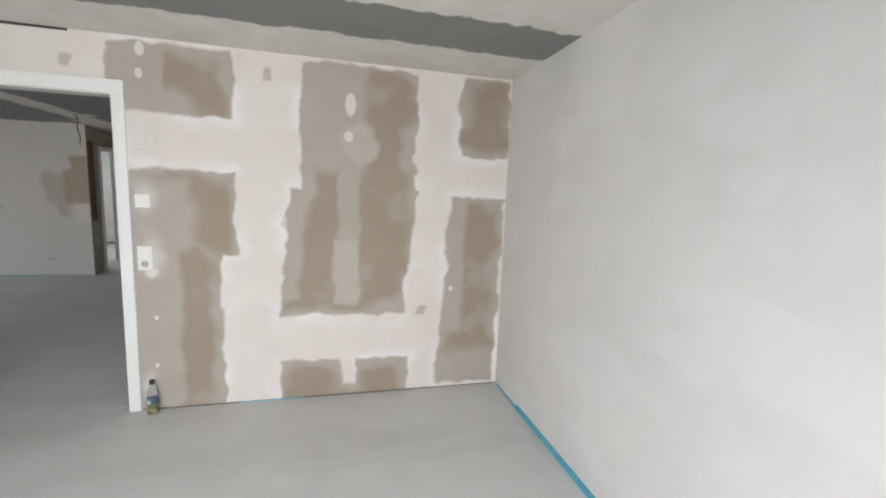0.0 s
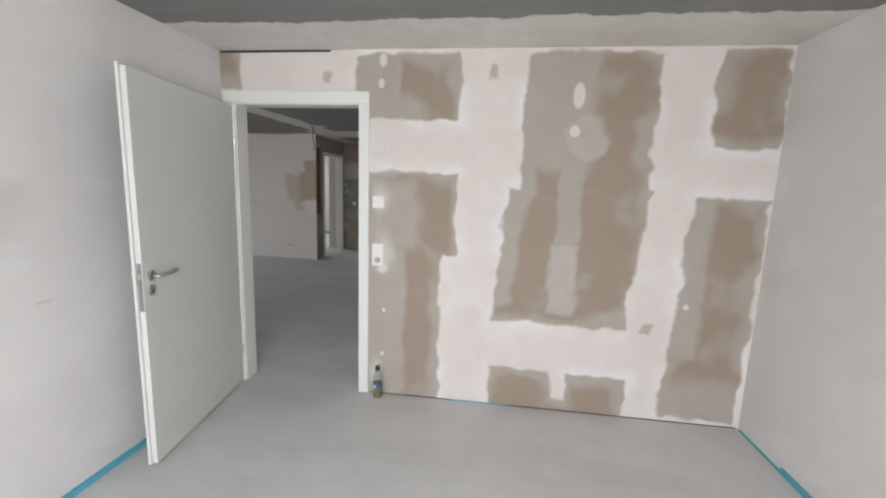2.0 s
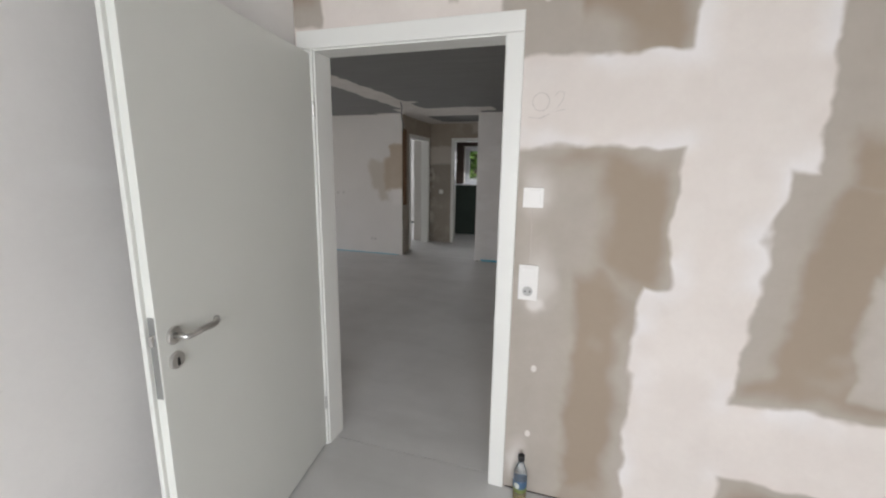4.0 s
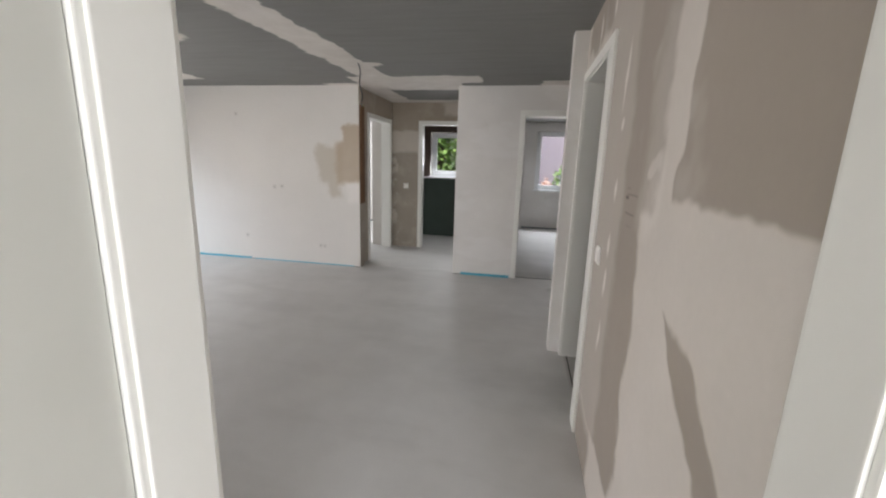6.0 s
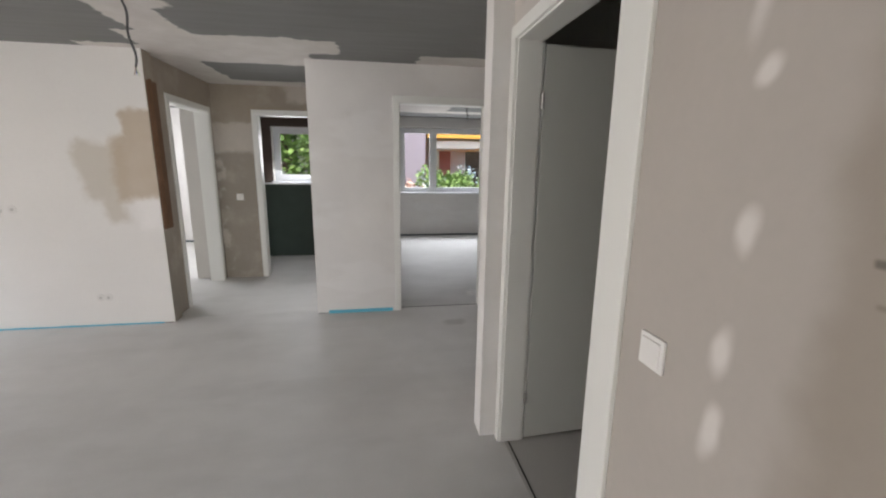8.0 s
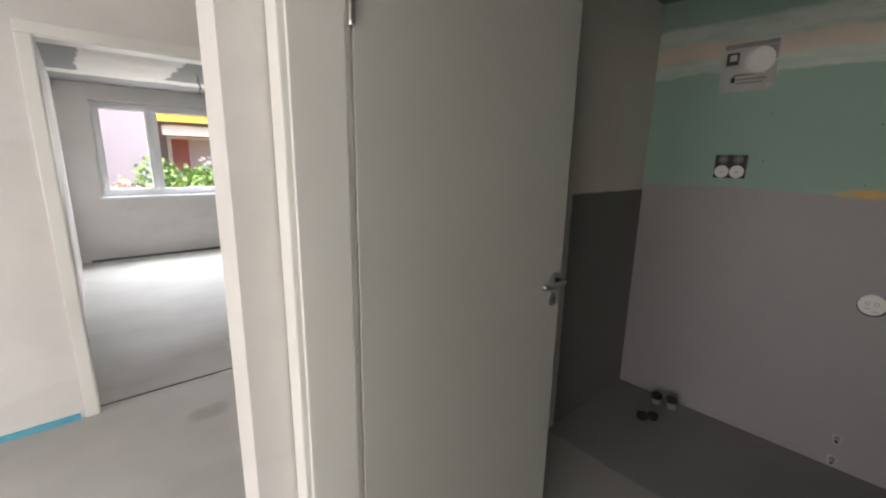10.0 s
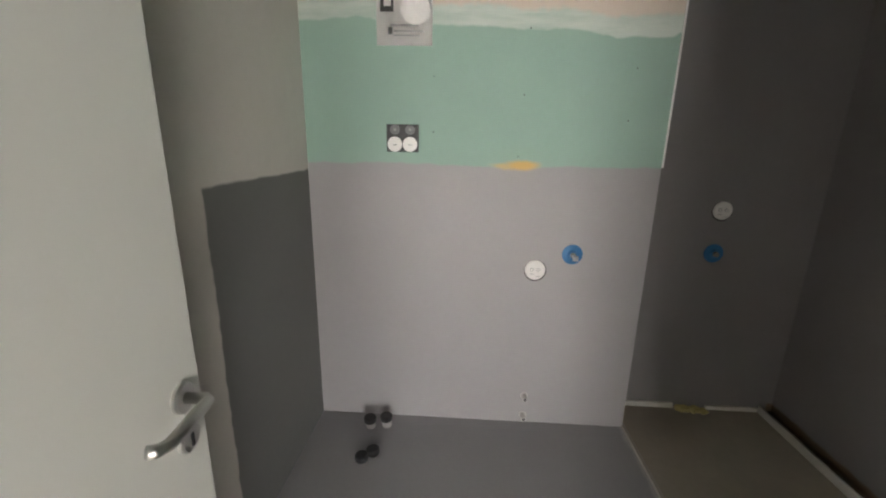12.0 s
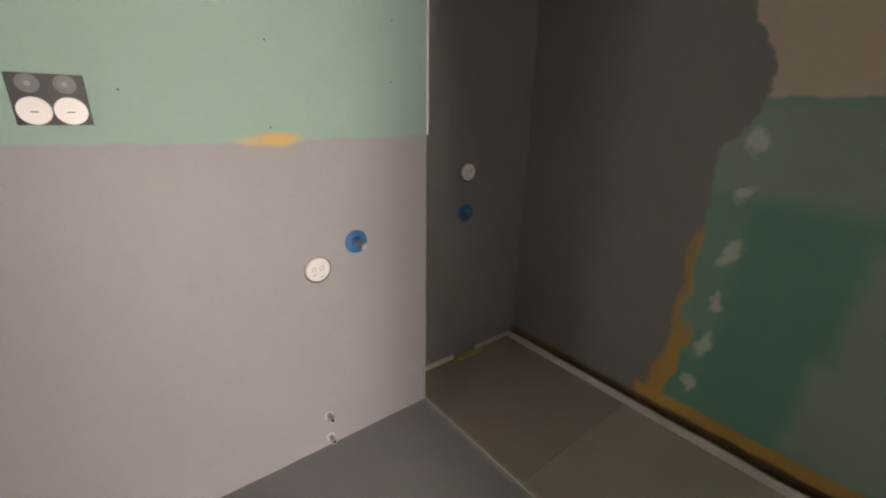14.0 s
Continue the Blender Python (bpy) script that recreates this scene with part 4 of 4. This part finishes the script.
def heating_pipes():
    """Capped radiator pipes coming out of the floor under the living room window."""
    red, grey = plain("red_sleeve", (0.45, 0.03, 0.03), 0.6), plain("grey_valve", (0.25, 0.24, 0.23), 0.4, 0.6)
    for y in (3.72, 3.42):
        s = base("heating_pipe", pose(-6.03, y, 0), "capped heating pipes with red sleeves below the window", "pipe", "heating pipes")
        for dy in (-0.03, 0.03):
            bm = bmesh.new()
            tube(bm, [(0.02, dy * 1.3, 0), (0.012, dy * 1.1, 0.12), (0, dy, 0.25), (0, dy, 0.42)], 0.012, 10)
            smooth(part("pipe", bm, grey, s))
            bm = bmesh.new()
            tube(bm, [(0.013, dy * 1.1, 0.10), (0.0, dy, 0.24), (0, dy, 0.38)], 0.020, 10)
            smooth(part("sleeve", bm, red, s, "red insulating sleeve"))
            bm = bmesh.new()
            lathe(bm, [(0.018, 0.40), (0.022, 0.41), (0.022, 0.45), (0.012, 0.46), (0.012, 0.48)], 14, (0, dy, 0))
            part("valve", bm, grey, s)
        bm = bmesh.new()
        box(bm, -0.03, 0.015, -0.09, 0.09, 0.47, 0.50, 0.004)
        part("bracket", bm, grey, s)


heating_pipes()

# weathered brown board on the end of the long wall
bm = bmesh.new()
box(bm, -2.509, -2.488, 4.64, 4.775, 0.86, 2.09, 0.004)
tube(bm, [(-2.485, 4.66, 2.10), (-2.482, 4.66, 1.7), (-2.483, 4.665, 1.2), (-2.482, 4.66, 0.9)], 0.012, 8)
thing("timber_board", bm, plain("stained_timber", (0.16, 0.085, 0.045), 0.85, bump=0.3, amount=0.35, scale=5.0), "dark brown weathered board on the wall end", "board")
bm = bmesh.new()
bmesh.ops.create_icosphere(bm, subdivisions=2, radius=0.011)
for v in bm.verts:
    v.co *= 1 + 0.35 * noise.noise(v.co * 60)
    v.co.z *= 0.7
ob = thing("plaster_crumb", bm, plain("crumb", (0.26, 0.25, 0.235), 0.9), "small dark crumb lying on the screed floor", "debris")
ob.matrix_basis = pose(-2.81, 1.814, 0.006)

# faint pencil strokes beside the door frame
pencil = plain("pencil_grey", (0.56, 0.51, 0.47), 0.9)
loop = [(0.075 + 0.032 * math.cos(a), -0.0008, 1.735 + 0.034 * math.sin(a)) for a in [0.2 + 0.35 * k for k in range(20)]]
hook = [(0.125, -0.0008, 1.755), (0.140, -0.0008, 1.772), (0.160, -0.0008, 1.768), (0.158, -0.0008, 1.742), (0.140, -0.0008, 1.715), (0.118, -0.0008, 1.695), (0.150, -0.0008, 1.702), (0.168, -0.0008, 1.706)]
under = [(0.030, -0.0008, 1.678), (0.075, -0.0008, 1.674), (0.110, -0.0008, 1.690)]
drop = [(0.067, -0.0008, 1.320), (0.066, -0.0008, 1.22), (0.066, -0.0008, 1.09)]
marks = base("pencil_mark", pose(0, 0, 0), "faint grey pencil strokes on the filled wall", "pencil mark")
for pts in (loop, hook, under, drop):
    bm = bmesh.new()
    tube(bm, pts, 0.0012, 6)
    part("stroke", bm, pencil, marks)

# ---- bathroom fittings ----
XW = 2.252


def supply_box():
    """A black four-way box in the green wall, two blank round covers below, two open boxes above."""
    s = base("socket_box", pose(XW, 2.508, 1.44, 0, 0, -90), "black square box with two white round covers in green board", "socket box")
    part_box("back_box", (-0.072, 0.072, -0.005, 0.004, -0.060, 0.060), M_BLACK, s, "", 0.002)
    grey = plain("box_insert", (0.13, 0.13, 0.135), 0.45)
    for x in (-0.034, 0.034):
        bm = bmesh.new()
        lathe(bm, [(0.032, -0.005), (0.033, -0.010), (0.031, -0.012)], 28, (x, 0, -0.026), "y")
        cover = part("cover", bm, M_PLASTIC, s, "white round blank cover")
        bm = bmesh.new()
        box(bm, x - 0.008, x + 0.008, -0.0128, -0.0118, -0.030, -0.027)
        part("screw_slot", bm, grey, cover)
        bm = bmesh.new()
        lathe(bm, [(0.022, -0.005), (0.022, -0.009), (0.017, -0.009), (0.016, -0.006)], 24, (x, 0, 0.037), "y")
        ring = part("box_ring", bm, grey, s)
        bm = bmesh.new()
        lathe(bm, [(0.006, -0.006), (0.006, -0.012)], 10, (x, 0, 0.037), "y")
        part("screw", bm, plain("pale_screw", (0.25, 0.25, 0.24), 0.4), ring)
    return s


supply_box()


def drain_cover(m, r=0.048):
    s = base("drain_cover", m, "white round drain cap in a sealed wall opening", "drain cover", "white caps in the bathroom walls")
    bm = bmesh.new()
    # dark offset disc, drawing the shadow rim around the cap
    lathe(bm, [(r * 1.10, 0.0), (r * 1.10, -0.0015)], 32, (0.002, 0, -0.004), "y")
    part("opening", bm, M_HOLE, s)
    bm = bmesh.new()
    lathe(bm, [(r, -0.0015), (r, -0.009), (r * 0.93, -0.013), (r * 0.90, -0.0125)], 32, (0, 0, 0), "y")
    cap = part("cap", bm, M_PLASTIC, s)
    grey = plain("cap_mark", (0.42, 0.42, 0.41), 0.5)
    for dims in ((-0.024, -0.004, -0.0140, -0.0122, -0.020, -0.017), (0.004, 0.024, -0.0140, -0.0122, -0.031, -0.028)):
        bm = bmesh.new()
        box(bm, *dims)
        part("moulded_mark", bm, grey, cap)
    for x in (-0.016, 0.014):
        bm = bmesh.new()
        lathe(bm, [(0.009, -0.0122), (0.009, -0.0138), (0.0065, -0.0138), (0.0065, -0.0124)], 14, (x, 0, 0.004), "y")
        part("moulded_ring", bm, grey, cap)
    return s


def water_outlet(m, r=0.048, stub=True):
    s = base("water_outlet", m, "blue sealing collar around a water connection", "water outlet", "blue collars in the bathroom walls")
    blue = plain("blue_collar", (0.02, 0.14, 0.32), 0.5)
    bm = bmesh.new()
    lathe(bm, [(r, 0.0), (r, -0.003), (r * 0.45, -0.006), (r * 0.38, -0.016)], 32, axis="y")
    part("collar", bm, blue, s)
    bm = bmesh.new()
    lathe(bm, [(0.013, -0.012), (0.013, -0.030), (0.010, -0.031)], 16, axis="y")
    part("nut", bm, plain("dark_brass", (0.20, 0.19, 0.17), 0.35, 0.7), s)
    if stub:
        bm = bmesh.new()
        tube(bm, [(0, -0.028, 0), (0.0, -0.075, -0.002)], 0.0085, 14)
        box(bm, -0.011, 0.011, -0.072, -0.058, -0.013, 0.009, 0.002)
        part("stub", bm, plain("nickel", (0.55, 0.54, 0.52), 0.3, 0.9), s)
    return s


drain_cover(pose(XW, 1.877, 0.846, 0, 0, -90))
water_outlet(pose(XW, 1.709, 0.927, 0, 0, -90))
drain_cover(pose(2.45, 0.95, 1.125, 0, 0, -90), 0.045)
water_outlet(pose(2.45, 0.952, 0.905, 0, 0, -90), 0.048, False)


def pipe_stub(x, y, h, lean, label):
    """A pale sleeve with a black plugged end."""
    s = base("floor_pipe", pose(x, y, 0.002), label, "pipe", "capped pipes on the bathroom floor")
    bm = bmesh.new()
    tube(bm, [(0.01, 0, 0), (0.006, 0, h * 0.5), (lean, 0, h)], 0.024, 16)
    smooth(part("sleeve", bm, plain("pale_sleeve", (0.46, 0.45, 0.43), 0.5), s))
    bm = bmesh.new()
    lathe(bm, [(0.029, h - 0.006), (0.031, h), (0.031, h + 0.018), (0.026, h + 0.023)], 20, (lean, 0, 0))
    part("plug", bm, M_BLACK, s, "black plug")
    return s


pipe_stub(2.14, 2.665, 0.05, -0.01, "pale pipe stub with black plug rising from the floor")
pipe_stub(2.155, 2.585, 0.055, -0.01, "pale pipe stub with black plug rising from the floor")
pipe_stub(1.925, 2.655, 0.012, -0.01, "low black plugged pipe end on the floor")
pipe_stub(1.965, 2.612, 0.014, -0.01, "low black plugged pipe end on the floor")
for z in (0.16, 0.045):
    s = base("pipe_outlet", pose(XW, 1.881, z, 0, 0, -90), "small capped pipe end at the foot of the wall", "pipe", "pipe ends at the wall foot")
    bm = bmesh.new()
    lathe(bm, [(0.020, 0), (0.020, -0.002), (0.012, -0.003), (0.011, -0.030), (0.013, -0.031), (0.013, -0.042)], 16, axis="y")
    part("pipe_end", bm, plain("pale_pipe", (0.55, 0.53, 0.50), 0.45), s)
    bm = bmesh.new()
    lathe(bm, [(0.009, -0.0415), (0.008, -0.0435)], 14, axis="y")
    part("bore", bm, M_BLACK, s)


def notice():
    """A printed instruction sheet taped to the board; writing too small to read is shown as bars."""
    s = base("notice", pose(XW, 2.497, 1.937, 0, 0, -90), "white printed leaflet fixed to green wallboard", "leaflet")
    paper, ink, grey = plain("leaflet_paper", (0.84, 0.82, 0.80), 0.6, amount=0.1, scale=20.0), plain("ink", (0.03, 0.03, 0.03), 0.6), plain("print_grey", (0.30, 0.29, 0.29), 0.6)
    bm = bmesh.new()
    n = 8
    grid = [[bm.verts.new((-0.118 + 0.236 * i / n, -0.004 - 0.003 * math.sin(i * 1.1 + j * 0.7) * (j > 0), -0.118 + 0.236 * j / n)) for i in range(n + 1)] for j in range(n + 1)]
    for j in range(n):
        for i in range(n):
            bm.faces.new((grid[j][i], grid[j][i + 1], grid[j + 1][i + 1], grid[j + 1][i]))
    bmesh.ops.solidify(bm, geom=bm.faces[:], thickness=0.001)
    sheet = part("sheet", bm, paper, s)
    y0, y1 = -0.0105, -0.0085
    for nm, m, dims in (("panel", ink, (-0.100, -0.045, 0.010, 0.070)), ("panel", paper, (-0.085, -0.055, 0.030, 0.060)), ("panel", grey, (0.060, 0.112, 0.020, 0.085)),
                        ("print_bar", grey, (-0.112, 0.112, 0.088, 0.110)), ("print_bar", grey, (-0.060, 0.060, -0.045, -0.036)), ("print_bar", ink, (-0.068, -0.050, -0.075, -0.048)),
                        ("print_bar", grey, (-0.045, 0.080, -0.066, -0.060)), ("print_bar", grey, (-0.045, 0.065, -0.082, -0.077))):
        d = 0.001 if m is paper else 0.0
        bm = bmesh.new()
        box(bm, dims[0], dims[1], y0 - d, y1 - d, dims[2], dims[3])
        part(nm, bm, m, sheet)
    bm = bmesh.new()
    lathe(bm, [(0.062, y0 - 0.0015), (0.062, y1 - 0.0015)], 28, (0.045, 0, 0.022), "y")
    part("printed_disc", bm, paper, sheet)
    return s


notice()
for y, z in ((2.37, 1.70), (2.37, 1.47), (1.98, 1.63), (1.97, 1.89), (1.52, 1.74), (1.99, 1.37), (1.53, 1.53)):
    bm = bmesh.new()
    lathe(bm, [(0.0036, 0), (0.0036, -0.0012), (0.0026, -0.0014)], 10, axis="y")
    ob = thing("screw_head", bm, M_SCREW, "dark screw head in the green board", "screw", "board screws")
    ob.matrix_basis = pose(XW, y, z, 0, 0, -90)
bm = bmesh.new()
for k in range(5):
    made = bmesh.ops.create_icosphere(bm, subdivisions=2, radius=0.028)["verts"]
    for v in made:
        v.co *= 1 + 0.5 * noise.noise(v.co * 40 + Vector((k, 0, 0)))
        v.co += Vector((0.008 * (k % 2), 0.032 * k - 0.06, 0.004 * k))
        v.co.z *= 0.6
ob = thing("foam_crumbs", bm, plain("yellow_foam", (0.45, 0.38, 0.16), 0.9, bump=0.3, amount=0.3, scale=20.0), "yellowish foam crumbs lying at the shower wall", "debris")
ob.matrix_basis = pose(2.405, 0.93, 0.016)


# ---- outdoors ----
def leaf_mass(name, m, size, count, leaf, colors, label, category, seed, trunk=True, blobs=9):
    """A plant: stem with limbs, and a crown of many small leaves gathered in clumps with gaps."""
    rng = random.Random(seed)
    s = base(name, m, label, category)
    sx, sy, sz = size
    if trunk:
        bm = bmesh.new()
        top = sz * 0.75
        tube(bm, [(0, 0, 0), (0.03 * sx, 0.02, top * 0.4), (-0.02 * sx, 0, top)], 0.03 * max(sx, sz) * 0.5, 8)
        for k in range(6):
            a = k * 1.05
            z = top * (0.35 + 0.09 * k)
            tube(bm, [(0, 0, z), (0.25 * sx * math.cos(a), 0.25 * sy * math.sin(a), z + 0.12 * sz), (0.4 * sx * math.cos(a), 0.4 * sy * math.sin(a), z + 0.2 * sz)], 0.012 * max(sx, sz), 6)
        part("trunk", bm, plain("bark", (0.12, 0.09, 0.06), 0.9, amount=0.3), s)
    centres = [(rng.uniform(-0.38, 0.38) * sx, rng.uniform(-0.38, 0.38) * sy, rng.uniform(0.25, 0.85) * sz, rng.uniform(0.16, 0.30)) for _ in range(blobs)]
    verts, faces = [], []
    for _ in range(count):
        cx, cy, cz, r = rng.choice(centres)
        d = Vector((rng.gauss(0, 1), rng.gauss(0, 1), rng.gauss(0, 1))).normalized() * (rng.random() ** 0.4)
        p = Vector((cx + d.x * r * sx, cy + d.y * r * sy, max(0.02, cz + d.z * r * sz)))
        q = Euler((rng.uniform(-1, 1), rng.uniform(-1, 1), rng.uniform(0, 6.3))).to_matrix()
        l, w = leaf * rng.uniform(0.7, 1.3), leaf * rng.uniform(0.35, 0.5)
        i = len(verts)
        verts += [p + q @ Vector(v) for v in ((0, 0, 0), (l * 0.5, w, 0.1 * l), (l, 0, 0), (l * 0.5, -w, 0.1 * l))]
        faces.append((i, i + 1, i + 2, i + 3))
    me = bpy.data.meshes.new("crown")
    me.from_pydata(verts, [], faces)
    g = Graph(name + "_leaves")
    info = g.node("ShaderNodeNewGeometry").outputs["Random Per Island"]
    c = g.mix(info, colors[0], colors[1])
    me.materials.append(g.finish(c, 0.5))
    g.bsdf.inputs["Transmission Weight"].default_value = 0.0
    ob = new("crown", me)
    ob.parent = s
    return s


GREENS = ((0.09, 0.19, 0.04), (0.25, 0.40, 0.10))
leaf_mass("tree", pose(-3.0, 12.0, -0.5), (4.2, 3.0, 5.5), 9000, 0.16, GREENS, "dense green tree outside the small window", "tree", 3, blobs=16)
leaf_mass("shrub", pose(1.1, 12.2, -0.5), (1.3, 1.0, 1.75), 2600, 0.10, GREENS, "green shrub in the garden bed", "shrub", 5)
leaf_mass("shrub", pose(2.2, 12.3, -0.5), (1.5, 1.0, 1.85), 3000, 0.10, GREENS, "green shrub in the garden bed", "shrub", 6)
leaf_mass("flower_bush", pose(1.3, 13.0, -0.5), (1.9, 0.6, 2.0), 1500, 0.09, ((0.35, 0.50, 0.62), (0.75, 0.80, 0.85)), "pale blue flowering bush before the house", "flowers", 7)
leaf_mass("flower_bush", pose(-0.15, 11.6, -0.5), (0.8, 0.6, 1.55), 1000, 0.08, ((0.55, 0.42, 0.05), (0.20, 0.36, 0.06)), "yellow flowering bush by the house wall", "flowers", 8)
leaf_mass("flower_bush", pose(0.45, 11.7, -0.5), (0.7, 0.6, 1.6), 1000, 0.08, ((0.75, 0.68, 0.62), (0.55, 0.25, 0.12)), "white and red flowering bush by the house wall", "flowers", 9)
leaf_mass("hedge", pose(-10.6, 6.3, -0.5), (1.2, 3.6, 2.5), 5000, 0.12, GREENS, "green hedge outside the living room", "hedge", 10, trunk=False, blobs=24)
bm = bmesh.new()
box(bm, -9.6, -9.45, 2.0, 10.0, -0.5, 1.15, 0.02)
thing("garden_wall", bm, plain("pale_garden_wall", (0.50, 0.44, 0.38), 0.9, bump=0.2, amount=0.12), "low pale rendered garden wall", "garden wall", kind="structure")


def neighbour_house():
    s = base("neighbour_house", pose(0, 15.0, -0.5), "lilac rendered neighbouring house with a covered terrace", "house")
    lilac = plain("lilac_render", (0.33, 0.30, 0.35), 0.9, bump=0.2, amount=0.08)
    bm = bmesh.new()
    box(bm, -9.0, 1.05, 0.0, 8.0, 0, 6.5)
    part("wall", bm, lilac, s)
    bm = bmesh.new()
    box(bm, 1.05, 12.0, 2.2, 8.0, 0, 6.5)
    part("terrace_wall", bm, lilac, s)
    part_box("roof", (-9.4, 12.4, -0.4, 8.4, 6.5, 6.8), plain("roof_tiles", (0.20, 0.10, 0.07), 0.8), s)
    w = part_box("window", (1.75, 3.6, 2.10, 2.19, 0.3, 2.5), M_PVC, s, "white framed terrace window", 0.01)
    part_box("pane", (2.90, 3.5, 2.07, 2.095, 0.4, 2.42), plain("dark_pane", (0.03, 0.02, 0.025), 0.1), w)
    part_box("curtain", (1.85, 2.30, 2.06, 2.094, 0.4, 2.42), plain("red_curtain", (0.33, 0.12, 0.12), 0.8), w, "dull red curtain")
    part_box("curtain", (2.32, 2.88, 2.06, 2.094, 0.4, 2.42), plain("pale_curtain", (0.50, 0.45, 0.52), 0.8), w)
    for x in (2.98, 7.0):
        part_box("post", (x, x + 0.16, 0.0, 0.16, 0, 2.8), M_PVC, s, "white terrace post", 0.01)
    return s


neighbour_house()


def awning():
    s = base("awning", pose(0, 15.0, -0.5), "orange awning with a white valance over the terrace", "awning")
    bm = bmesh.new()
    vs = [bm.verts.new(p) for p in ((1.1, -0.05, 2.95), (8.0, -0.05, 2.95), (8.0, 2.2, 3.35), (1.1, 2.2, 3.35))]
    bm.faces.new(vs)
    bmesh.ops.solidify(bm, geom=bm.faces[:], thickness=0.02)
    part("canopy", bm, plain("orange_cloth", (0.70, 0.36, 0.05), 0.8), s)
    part_box("front_rail", (1.1, 8.0, -0.12, -0.05, 2.79, 2.95), plain("orange_rail", (0.66, 0.36, 0.06), 0.6), s)
    part_box("valance", (1.4, 8.0, 0.2, 0.24, 2.46, 2.72), plain("white_cloth", (0.75, 0.73, 0.70), 0.8), s, "white cloth valance")
    return s


awning()
